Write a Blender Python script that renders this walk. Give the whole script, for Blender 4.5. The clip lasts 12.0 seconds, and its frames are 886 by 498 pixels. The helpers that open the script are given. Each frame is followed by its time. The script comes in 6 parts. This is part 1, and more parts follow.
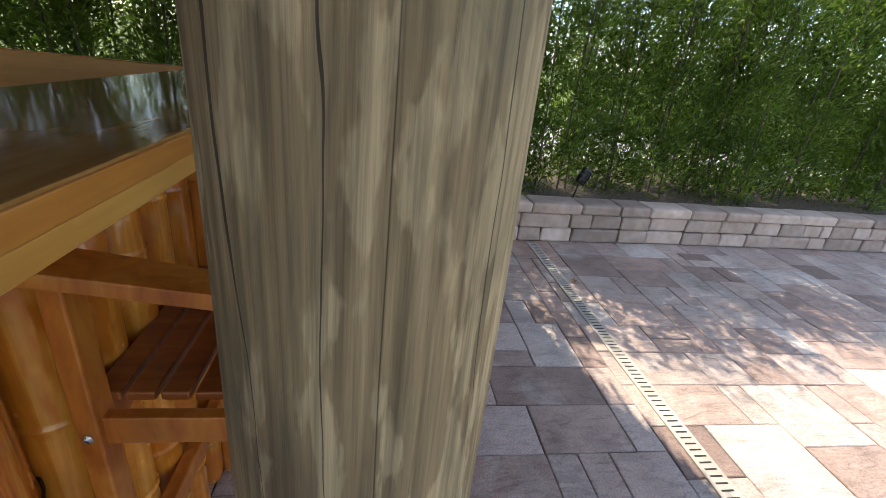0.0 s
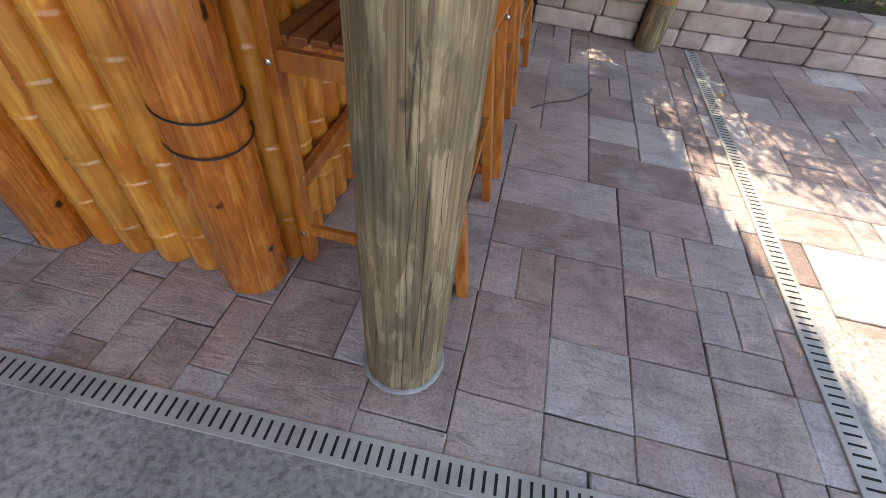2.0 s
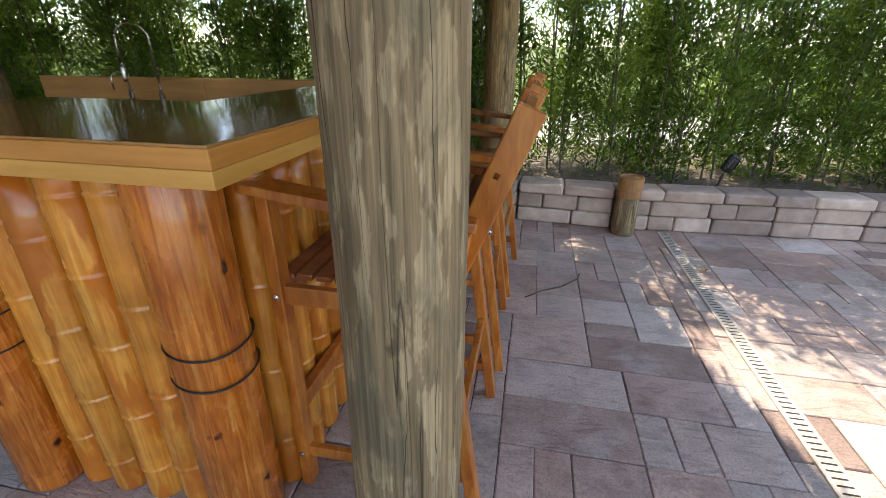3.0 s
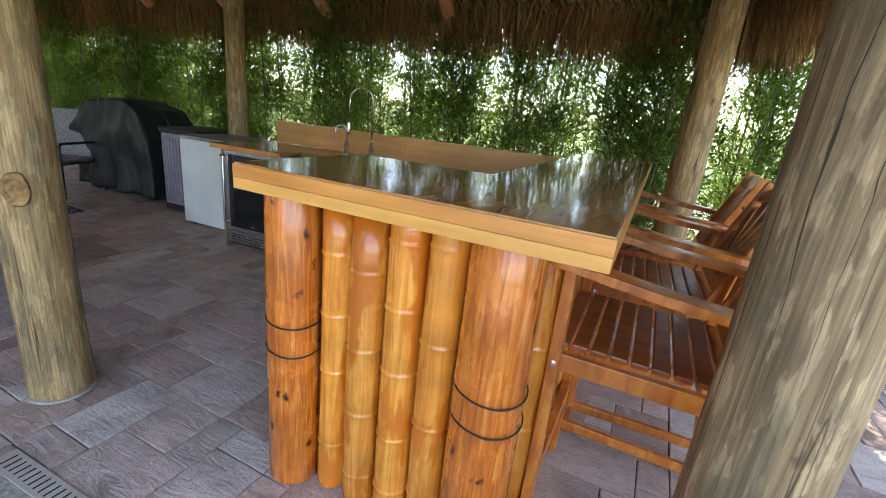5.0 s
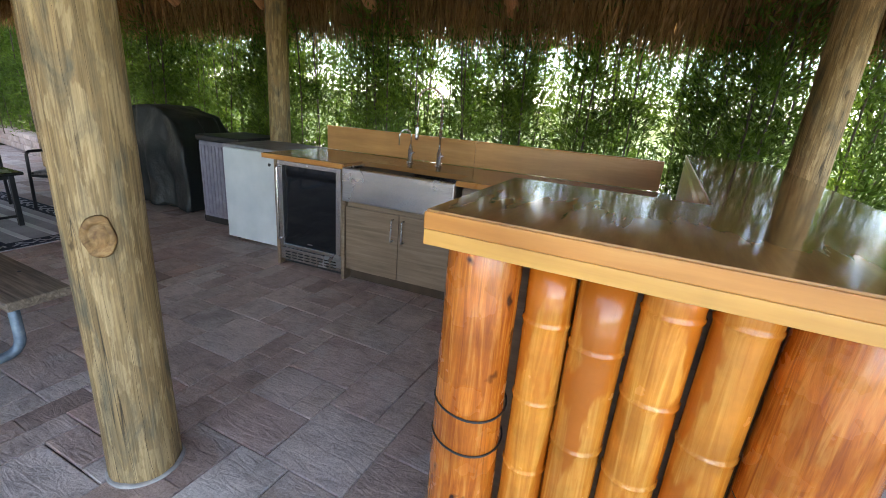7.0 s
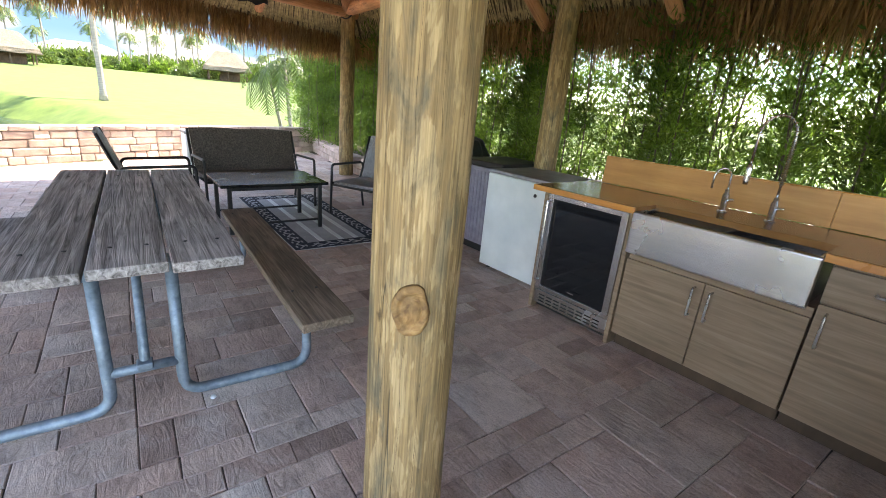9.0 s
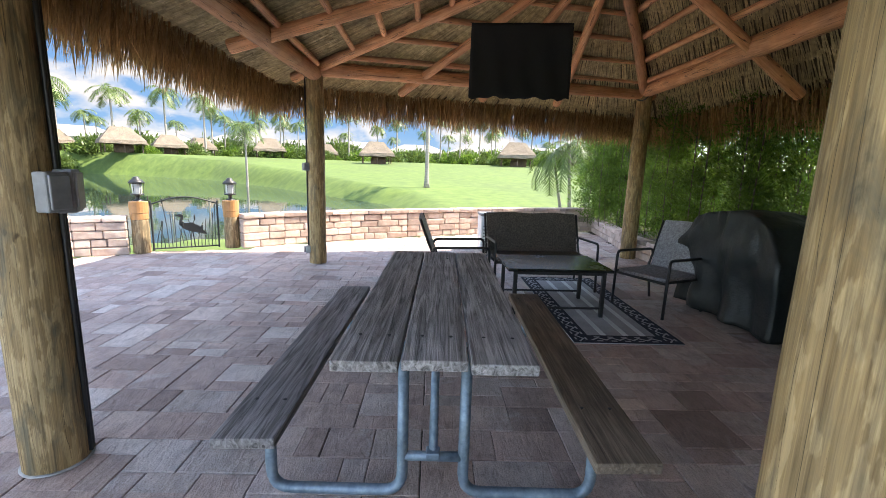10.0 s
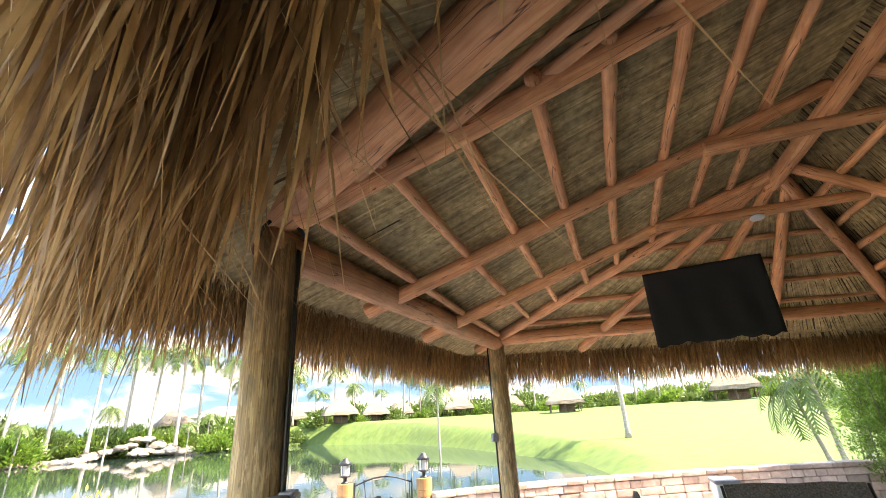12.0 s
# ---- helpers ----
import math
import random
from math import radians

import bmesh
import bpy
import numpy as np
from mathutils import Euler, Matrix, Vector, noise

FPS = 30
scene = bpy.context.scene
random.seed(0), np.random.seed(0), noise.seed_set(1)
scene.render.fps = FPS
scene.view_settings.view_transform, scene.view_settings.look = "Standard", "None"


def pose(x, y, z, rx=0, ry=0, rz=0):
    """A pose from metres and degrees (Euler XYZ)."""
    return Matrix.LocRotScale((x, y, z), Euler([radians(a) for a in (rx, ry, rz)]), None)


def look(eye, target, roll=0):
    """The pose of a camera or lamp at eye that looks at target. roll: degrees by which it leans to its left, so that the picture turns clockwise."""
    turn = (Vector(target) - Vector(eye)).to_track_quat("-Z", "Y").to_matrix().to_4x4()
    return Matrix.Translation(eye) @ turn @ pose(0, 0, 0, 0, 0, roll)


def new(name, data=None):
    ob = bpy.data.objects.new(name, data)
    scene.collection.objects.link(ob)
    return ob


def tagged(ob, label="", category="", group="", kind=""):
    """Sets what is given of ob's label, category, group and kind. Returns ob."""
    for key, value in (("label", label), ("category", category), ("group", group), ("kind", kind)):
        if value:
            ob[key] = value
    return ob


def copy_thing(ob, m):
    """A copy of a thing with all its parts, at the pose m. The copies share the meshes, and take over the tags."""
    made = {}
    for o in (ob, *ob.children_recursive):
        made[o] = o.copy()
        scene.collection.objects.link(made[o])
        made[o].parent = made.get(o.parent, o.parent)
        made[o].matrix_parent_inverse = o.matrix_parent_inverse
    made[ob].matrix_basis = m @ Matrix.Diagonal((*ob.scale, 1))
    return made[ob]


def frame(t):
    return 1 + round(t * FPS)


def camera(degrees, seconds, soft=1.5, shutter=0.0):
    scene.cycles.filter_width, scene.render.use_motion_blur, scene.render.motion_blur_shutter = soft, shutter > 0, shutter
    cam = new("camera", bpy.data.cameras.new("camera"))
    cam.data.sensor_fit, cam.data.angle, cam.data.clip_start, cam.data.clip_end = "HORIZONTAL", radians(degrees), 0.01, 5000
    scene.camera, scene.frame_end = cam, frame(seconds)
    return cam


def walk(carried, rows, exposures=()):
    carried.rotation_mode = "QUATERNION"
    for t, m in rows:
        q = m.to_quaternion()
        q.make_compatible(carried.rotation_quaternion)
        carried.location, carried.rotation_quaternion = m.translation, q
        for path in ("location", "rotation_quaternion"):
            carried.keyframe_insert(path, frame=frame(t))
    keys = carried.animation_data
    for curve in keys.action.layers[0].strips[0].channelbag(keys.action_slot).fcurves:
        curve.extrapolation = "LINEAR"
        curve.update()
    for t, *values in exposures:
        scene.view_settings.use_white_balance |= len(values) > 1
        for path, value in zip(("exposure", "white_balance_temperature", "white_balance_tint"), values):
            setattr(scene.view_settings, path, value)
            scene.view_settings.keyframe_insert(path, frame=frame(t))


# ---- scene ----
cam = camera(90.6, 12.0, 0.9)
PATH = [
    (0, (1.868, 0.93, 1.322), (2.288, 2.715, 0.525), 6.8),
    (0.5, (1.842, 0.805, 1.263), (2.048, 2.485, 0.197), 11.2),
    (1, (1.944, 0.655, 1.236), (1.827, 2.26, 0.048), 10.1),
    (1.5, (1.993, 0.612, 1.231), (1.843, 2.14, -0.051), 6.9),
    (2, (2.009, 0.581, 1.196), (1.903, 1.947, -0.262), 7.0),
    (2.5, (2.039, 0.596, 1.246), (1.905, 2.118, -0.044), 3.0),
    (2.7, (2.047, 0.596, 1.285), (1.882, 2.289, 0.233), 1.3),
    (4.3, (1.803, 0.504, 1.328), (1.243, 2.347, 0.79), 3.3),
    (4.5, (1.734, 0.463, 1.37), (1.177, 2.299, 0.806), 3.9),
    (5, (1.543, 0.376, 1.354), (0.863, 2.161, 0.76), 6.1),
    (5.5, (1.44, 0.358, 1.366), (0.687, 2.073, 0.665), 6.6),
    (6, (1.278, 0.464, 1.348), (0.561, 2.188, 0.632), 4.3),
    (6.5, (1.079, 0.51, 1.364), (0.376, 2.252, 0.676), 4.4),
    (6.7, (0.999, 0.502, 1.363), (0.323, 2.272, 0.724), 4.4),
    (8.3, (0.471, 0.726, 1.378), (-0.746, 2.193, 0.773), 5.3),
    (8.5, (0.425, 0.742, 1.372), (-0.909, 2.096, 0.75), 5.0),
    (9, (0.238, 0.731, 1.37), (-1.22, 1.953, 0.751), 5.0),
    (9.5, (0.048, 0.677, 1.411), (-1.679, 1.568, 0.941), 2.3),
    (10, (-0.076, 0.692, 1.427), (-2.036, 0.855, 1.068), 1.8),
    (10.5, (-0.16, 0.734, 1.425), (-2.112, 0.355, 1.211), 2.2),
    (11, (-0.17, 0.733, 1.503), (-2.087, 0.259, 1.819), -2.5),
    (11.5, (-0.158, 0.704, 1.615), (-1.973, 0.19, 2.279), -4.5),
    (12, (-0.127, 0.687, 1.645), (-1.903, 0.127, 2.375), -3.5),
]
EXPOSURES = [(0.0, 1.62, 7700, 13), (1.5, 1.95, 7800, 14), (2.5, 1.85, 8000, 14), (4.5, 2.55, 7800, 14), (5.5, 2.9, 7600, 14), (6.5, 2.9, 7600, 14), (8.5, 3.4, 8000, 14), (9.5, 2.95, 7800, 14), (10.5, 2.4, 7200, 12), (11.0, 2.3, 7400, 12), (11.5, 3.0, 8100, 14), (12.0, 3.3, 8300, 14)]
walk(cam, [(t, look(eye, target, roll)) for t, eye, target, roll in PATH], EXPOSURES)

# ---- world and sun ----
SUN_FROM = Vector((-0.12, 0.62, 0.80)).normalized()
world = bpy.data.worlds.new("world")
scene.world = world
world.use_nodes = True
wn, wl = world.node_tree.nodes, world.node_tree.links
wn.clear()
sky = wn.new("ShaderNodeTexSky")
sky.sky_type = "NISHITA"
sky.sun_disc = False
sky.sun_elevation = math.asin(SUN_FROM.z)
sky.sun_rotation = math.atan2(SUN_FROM.x, SUN_FROM.y)
sky.air_density, sky.dust_density, sky.ozone_density = 0.8, 0.1, 1.6
wc = wn.new("ShaderNodeTexCoord")
wm = wn.new("ShaderNodeMapping")
wm.inputs["Scale"].default_value = (2.2, 2.2, 7.0)
wnoise = wn.new("ShaderNodeTexNoise")
wnoise.inputs["Scale"].default_value, wnoise.inputs["Detail"].default_value = 1.6, 7.0
wramp = wn.new("ShaderNodeValToRGB")
wramp.color_ramp.elements[0].position, wramp.color_ramp.elements[1].position = 0.53, 0.70
wmix = wn.new("ShaderNodeMixRGB")
wmix.inputs["Color2"].default_value = (5.0, 5.1, 5.3, 1)
wbg = wn.new("ShaderNodeBackground")
wbg.inputs["Strength"].default_value = 0.15
wout = wn.new("ShaderNodeOutputWorld")
wl.new(wc.outputs["Generated"], wm.inputs["Vector"])
wl.new(wm.outputs["Vector"], wnoise.inputs["Vector"])
wl.new(wnoise.outputs["Fac"], wramp.inputs["Fac"])
wl.new(wramp.outputs["Color"], wmix.inputs["Fac"])
wl.new(sky.outputs["Color"], wmix.inputs["Color1"])
wl.new(wmix.outputs["Color"], wbg.inputs["Color"])
wl.new(wbg.outputs["Background"], wout.inputs["Surface"])
sun = new("sun", bpy.data.lights.new("sun", "SUN"))
sun.data.energy, sun.data.angle, sun.data.color = 3.0, radians(0.55), (1.0, 0.95, 0.87)
sun.matrix_world = look(SUN_FROM * 30, (0, 0, 0))

# ---- materials ----


def ramp_node(nt, stops):
    r = nt.nodes.new("ShaderNodeValToRGB")
    r.color_ramp.elements[0].position, r.color_ramp.elements[0].color = stops[0][0], (*stops[0][1], 1)
    r.color_ramp.elements[1].position, r.color_ramp.elements[1].color = stops[-1][0], (*stops[-1][1], 1)
    for p, c in stops[1:-1]:
        e = r.color_ramp.elements.new(p)
        e.color = (*c, 1)
    return r


def noise_node(nt, vec, scale, detail=5.0, rough=0.55, distort=0.0):
    n = nt.nodes.new("ShaderNodeTexNoise")
    n.inputs["Scale"].default_value, n.inputs["Detail"].default_value = scale, detail
    n.inputs["Roughness"].default_value, n.inputs["Distortion"].default_value = rough, distort
    nt.links.new(vec, n.inputs["Vector"])
    return n


def blend(nt, kind, fac, a, b):
    m = nt.nodes.new("ShaderNodeMixRGB")
    m.blend_type = kind
    for sock, v in (("Fac", fac), ("Color1", a), ("Color2", b)):
        if isinstance(v, (int, float)):
            m.inputs[sock].default_value = v
        elif isinstance(v, tuple):
            m.inputs[sock].default_value = (*v, 1)
        else:
            nt.links.new(v, m.inputs[sock])
    return m.outputs["Color"]


def surface(name, stops, scale=8.0, stretch=(1, 1, 1), rough=0.6, bump=0.2, metal=0.0, big=1.2, big_amount=0.35,
            distort=0.0, cracks=None, vary=None, coat=0.0, translucent=0.0, knots=None, patches=None, detail=6.0,
            rough_var=0.12, bump_far=0.01, spec=0.5):
    """A procedural surface: grain along stretch, broad stains, and whatever of cracks, knots, patches it has."""
    m = bpy.data.materials.new(name)
    m.use_nodes = True
    nt = m.node_tree
    bs = nt.nodes["Principled BSDF"]
    tc = nt.nodes.new("ShaderNodeTexCoord")
    mp = nt.nodes.new("ShaderNodeMapping")
    mp.inputs["Scale"].default_value = stretch
    nt.links.new(tc.outputs["Object"], mp.inputs["Vector"])
    base_vec, vec = tc.outputs["Object"], mp.outputs["Vector"]
    if vary:
        info = nt.nodes.new("ShaderNodeObjectInfo" if vary == "object" else "ShaderNodeNewGeometry")
        rnd = info.outputs["Random" if vary == "object" else "Random Per Island"]
        if vary == "object":
            add = nt.nodes.new("ShaderNodeVectorMath")
            add.operation = "MULTIPLY_ADD"
            comb = nt.nodes.new("ShaderNodeCombineXYZ")
            for k in ("X", "Y", "Z"):
                nt.links.new(rnd, comb.inputs[k])
            add.inputs[1].default_value = (17, 29, 41)
            nt.links.new(comb.outputs[0], add.inputs[0])
            nt.links.new(vec, add.inputs[2])
            vec = add.outputs[0]
    n1 = noise_node(nt, vec, scale, detail, 0.6, distort)
    col = ramp_node(nt, stops)
    nt.links.new(n1.outputs["Fac"], col.inputs["Fac"])
    out = col.outputs["Color"]
    n2 = noise_node(nt, base_vec, big, 4.0, 0.6)
    stain = ramp_node(nt, [(0.3, (1 - big_amount,) * 3), (0.7, (1 + big_amount * 0.25,) * 3)])
    nt.links.new(n2.outputs["Fac"], stain.inputs["Fac"])
    out = blend(nt, "MULTIPLY", 1.0, out, stain.outputs["Color"])
    height = n1.outputs["Fac"]
    if patches:
        pscale, pstretch, pcol, lo, hi = patches
        pm = nt.nodes.new("ShaderNodeMapping")
        pm.inputs["Scale"].default_value = pstretch
        nt.links.new(base_vec, pm.inputs["Vector"])
        pn = noise_node(nt, pm.outputs["Vector"], pscale, 4.0, 0.55, 0.15)
        pr = ramp_node(nt, [(lo, (0, 0, 0)), (hi, (1, 1, 1))])
        nt.links.new(pn.outputs["Fac"], pr.inputs["Fac"])
        out = blend(nt, "MIX", pr.outputs["Color"], out, blend(nt, "MULTIPLY", 0.6, pcol, stain.outputs["Color"]))
    if knots:
        kscale, kstretch, kcol, size = knots
        km = nt.nodes.new("ShaderNodeMapping")
        km.inputs["Scale"].default_value = kstretch
        bent = noise_node(nt, base_vec, 9.0, 3.0)
        shift = nt.nodes.new("ShaderNodeVectorMath")
        shift.operation = "MULTIPLY_ADD"
        shift.inputs[1].default_value = (0.09, 0.09, 0.14)
        nt.links.new(bent.outputs["Color"], shift.inputs[0])
        nt.links.new(base_vec, shift.inputs[2])
        nt.links.new(shift.outputs[0], km.inputs["Vector"])
        kv = nt.nodes.new("ShaderNodeTexVoronoi")
        kv.inputs["Scale"].default_value = kscale
        nt.links.new(km.outputs["Vector"], kv.inputs["Vector"])
        kr = ramp_node(nt, [(size * 0.45, (1, 1, 1)), (size, (0, 0, 0))])
        nt.links.new(kv.outputs["Distance"], kr.inputs["Fac"])
        out = blend(nt, "MIX", kr.outputs["Color"], out, kcol)
    if cracks:
        cscale, cstretch, lo = cracks
        cm = nt.nodes.new("ShaderNodeMapping")
        cm.inputs["Scale"].default_value = cstretch
        nt.links.new(base_vec, cm.inputs["Vector"])
        cn = noise_node(nt, cm.outputs["Vector"], cscale, 2.0, 0.4)
        cr = ramp_node(nt, [(lo, (1, 1, 1)), (0.5, (0, 0, 0)), (1 - lo, (1, 1, 1))])
        nt.links.new(cn.outputs["Fac"], cr.inputs["Fac"])
        out = blend(nt, "MULTIPLY", 0.85, out, cr.outputs["Color"])
        height = blend(nt, "MULTIPLY", 1.0, height, cr.outputs["Color"])
    if vary:
        tone = ramp_node(nt, [(0.0, (0.66, 0.63, 0.63)), (0.35, (0.95, 0.90, 0.88)), (0.7, (1.08, 1.03, 1.01)), (1.0, (1.3, 1.28, 1.27))])
        nt.links.new(rnd, tone.inputs["Fac"])
        out = blend(nt, "MULTIPLY", 1.0, out, tone.outputs["Color"])
    nt.links.new(out, bs.inputs["Base Color"])
    rr = nt.nodes.new("ShaderNodeMapRange")
    rr.inputs["To Min"].default_value, rr.inputs["To Max"].default_value = max(rough - rough_var, 0.02), min(rough + rough_var, 1.0)
    nt.links.new(n2.outputs["Fac"], rr.inputs["Value"])
    nt.links.new(rr.outputs["Result"], bs.inputs["Roughness"])
    bs.inputs["Metallic"].default_value = metal
    bs.inputs["Specular IOR Level"].default_value = spec
    bs.inputs["Coat Weight"].default_value = coat
    bs.inputs["Coat Roughness"].default_value = 0.12
    if bump:
        bp = nt.nodes.new("ShaderNodeBump")
        bp.inputs["Strength"].default_value, bp.inputs["Distance"].default_value = bump, bump_far
        nt.links.new(height, bp.inputs["Height"])
        nt.links.new(bp.outputs["Normal"], bs.inputs["Normal"])
    if translucent:
        tr = nt.nodes.new("ShaderNodeBsdfTranslucent")
        nt.links.new(out, tr.inputs["Color"])
        mx = nt.nodes.new("ShaderNodeMixShader")
        mx.inputs["Fac"].default_value = translucent
        nt.links.new(bs.outputs["BSDF"], mx.inputs[1])
        nt.links.new(tr.outputs["BSDF"], mx.inputs[2])
        nt.links.new(mx.outputs["Shader"], nt.nodes["Material Output"].inputs["Surface"])
    return m


def post_wood(name, dark, mid, pale, stain, crack_depth, crack_width):
    """Peeled round timber: fine upright grain, pale wavy tool smears, grey-green stains and thin drying cracks."""
    m = surface(name, [(0.3, dark), (0.5, mid), (0.72, tuple(0.5 * (p + q) for p, q in zip(mid, pale)))], 9, (9, 9, 0.35), 0.75, 0.25, big=4.0, big_amount=0.28, distort=0.5,
                patches=(11, (2.6, 2.6, 0.6), pale, 0.515, 0.555), detail=9.0, cracks=(4.5, (3.0, 3.0, 0.03), crack_depth), knots=(4.0, (1.6, 1.6, 0.6), tuple(c * 0.5 for c in dark), 0.07))
    nt = m.node_tree
    bs = nt.nodes["Principled BSDF"]
    old = bs.inputs["Base Color"].links[0].from_socket
    tc = nt.nodes.new("ShaderNodeTexCoord")
    soft, fine = nt.nodes.new("ShaderNodeMapping"), nt.nodes.new("ShaderNodeMapping")
    soft.inputs["Scale"].default_value, fine.inputs["Scale"].default_value = (3.4, 3.4, 0.8), (26, 26, 0.5)
    for k in (soft, fine):
        nt.links.new(tc.outputs["Object"], k.inputs["Vector"])
    n = noise_node(nt, soft.outputs["Vector"], 3.2, 6.0, 0.65, 1.0)
    r = ramp_node(nt, [(0.50, (0, 0, 0)), (0.66, (1, 1, 1))])
    nt.links.new(n.outputs["Fac"], r.inputs["Fac"])
    out = blend(nt, "MIX", r.outputs["Color"], old, blend(nt, "MULTIPLY", 0.55, stain, old))
    g = noise_node(nt, fine.outputs["Vector"], 5.0, 4.0, 0.7)
    gr = ramp_node(nt, [(0.35, (0.60, 0.59, 0.58)), (0.65, (1.22, 1.21, 1.20))])
    nt.links.new(g.outputs["Fac"], gr.inputs["Fac"])
    out = blend(nt, "MULTIPLY", 1.0, out, gr.outputs["Color"])
    # long drying cracks spaced round the trunk, each fading in and out along its height
    turn = nt.nodes.new("ShaderNodeTexGradient")
    turn.gradient_type = "RADIAL"
    nt.links.new(tc.outputs["Object"], turn.inputs["Vector"])
    drift = nt.nodes.new("ShaderNodeMapping")
    drift.inputs["Scale"].default_value = (5.0, 5.0, 0.9)
    nt.links.new(tc.outputs["Object"], drift.inputs["Vector"])
    wander = noise_node(nt, drift.outputs["Vector"], 1.6, 4.0, 0.5)

    def calc(kind, a, b):
        k = nt.nodes.new("ShaderNodeMath")
        k.operation = kind
        for sock, v in zip(k.inputs, (a, b)):
            if isinstance(v, (int, float)):
                sock.default_value = v
            else:
                nt.links.new(v, sock)
        return k.outputs[0]

    cell = calc("FRACT", calc("ADD", calc("MULTIPLY", turn.outputs["Fac"], 13.0), calc("MULTIPLY", wander.outputs["Fac"], 1.5)), 0.0)
    away_from = calc("ABSOLUTE", calc("SUBTRACT", cell, 0.5), 0.0)
    width = calc("MULTIPLY", calc("MAXIMUM", calc("SUBTRACT", wander.outputs["Fac"], 0.40), 0.0), crack_width)
    line = calc("LESS_THAN", away_from, width)
    out = blend(nt, "MIX", calc("MULTIPLY", line, 0.88), out, tuple(c * 0.16 for c in dark))
    nt.links.new(out, bs.inputs["Base Color"])
    return m


POST = post_wood("peeled_post_wood", (0.18, 0.125, 0.066), (0.28, 0.195, 0.105), (0.42, 0.315, 0.185), (0.27, 0.24, 0.155), 0.495, 0.10)
POST_SMOOTH = post_wood("smooth_post_wood", (0.22, 0.14, 0.058), (0.35, 0.235, 0.105), (0.45, 0.32, 0.16), (0.25, 0.225, 0.15), 0.497, 0.05)
LOG = surface("varnished_red_log", [(0.28, (0.34, 0.06, 0.006)), (0.5, (0.66, 0.175, 0.018)), (0.72, (0.86, 0.36, 0.075))], 9, (6, 6, 0.35), 0.26, 0.25,
              big=5.0, big_amount=0.45, distort=1.6, knots=(9.0, (1.5, 1.5, 0.8), (0.05, 0.008, 0.003), 0.20), coat=0.5, detail=9.0)
BAMBOO = surface("varnished_bamboo", [(0.3, (0.54, 0.17, 0.018)), (0.5, (0.67, 0.26, 0.035)), (0.7, (0.80, 0.40, 0.08))], 9, (5, 5, 0.25), 0.24, 0.15,
                 big=7.0, big_amount=0.3, distort=0.8, vary="object", coat=0.5, patches=(5.0, (1.6, 1.6, 0.45), (0.54, 0.16, 0.016), 0.50, 0.54), detail=8.0)
EDGE = surface("varnished_bar_edge", [(0.3, (0.54, 0.20, 0.038)), (0.55, (0.68, 0.29, 0.065)), (0.75, (0.77, 0.38, 0.105))], 5, (0.4, 0.4, 5), 0.3, 0.08, big=2.0, big_amount=0.2, coat=0.3)
EDGEPALE = surface("pale_pine_edge_board", [(0.3, (0.66, 0.31, 0.065)), (0.55, (0.78, 0.41, 0.10)), (0.75, (0.84, 0.50, 0.16))], 5, (0.4, 0.4, 5), 0.3, 0.08, big=2.0, big_amount=0.2, coat=0.3)
BARTOP = surface("epoxy_bar_top", [(0.3, (0.34, 0.155, 0.045)), (0.55, (0.47, 0.235, 0.075)), (0.75, (0.55, 0.30, 0.11))], 4, (5, 0.6, 1), 0.08, 0.03, big=2.0, big_amount=0.25, coat=0.15, rough_var=0.05)
COUNTER = surface("wood_laminate_top", [(0.3, (0.26, 0.12, 0.04)), (0.55, (0.36, 0.175, 0.06)), (0.75, (0.44, 0.23, 0.09))], 4, (0.5, 5, 5), 0.22, 0.04, big=2.0, big_amount=0.2, coat=0.4, rough_var=0.06)
SPLASH = surface("wood_backsplash", [(0.3, (0.50, 0.235, 0.075)), (0.55, (0.60, 0.30, 0.10)), (0.75, (0.68, 0.37, 0.14))], 4, (0.5, 5, 5), 0.35, 0.06, big=2.0, big_amount=0.2)
CABINET = surface("taupe_wood_laminate", [(0.3, (0.20, 0.135, 0.085)), (0.5, (0.27, 0.185, 0.12)), (0.7, (0.33, 0.235, 0.16))], 9, (0.25, 4, 4), 0.5, 0.08, big=1.5, big_amount=0.2, distort=0.6)
CHAIR = surface("oiled_acacia", [(0.3, (0.36, 0.085, 0.011)), (0.5, (0.56, 0.17, 0.026)), (0.7, (0.70, 0.29, 0.06))], 6, (3, 3, 0.8), 0.33, 0.12, big=4.0, big_amount=0.35, distort=1.0, coat=0.25, detail=8.0)
SEAT = surface("dark_acacia_slat", [(0.3, (0.17, 0.036, 0.008)), (0.5, (0.28, 0.070, 0.014)), (0.7, (0.38, 0.115, 0.028))], 6, (0.6, 4, 4), 0.33, 0.12, big=4.0, big_amount=0.35, distort=0.8, coat=0.25)
GREYWOOD = surface("weathered_grey_plank", [(0.28, (0.055, 0.05, 0.046)), (0.45, (0.23, 0.22, 0.215)), (0.6, (0.40, 0.385, 0.38)), (0.75, (0.53, 0.515, 0.51))], 9, (0.22, 4.5, 4), 0.75, 0.6,
                   big=2.5, big_amount=0.35, distort=1.4, knots=(3.0, (0.8, 2.4, 1), (0.05, 0.04, 0.035), 0.05), vary="object")
# darker, browner copy of the grey plank: the bench's shade is in its colour
SHADEDPLANK = surface("weathered_plank_in_shade", [(0.28, (0.07, 0.05, 0.036)), (0.45, (0.17, 0.13, 0.095)), (0.6, (0.27, 0.21, 0.155)), (0.75, (0.36, 0.28, 0.215))], 9, (0.22, 4.5, 4), 0.75, 0.5, big=2.5, big_amount=0.35, distort=1.4)
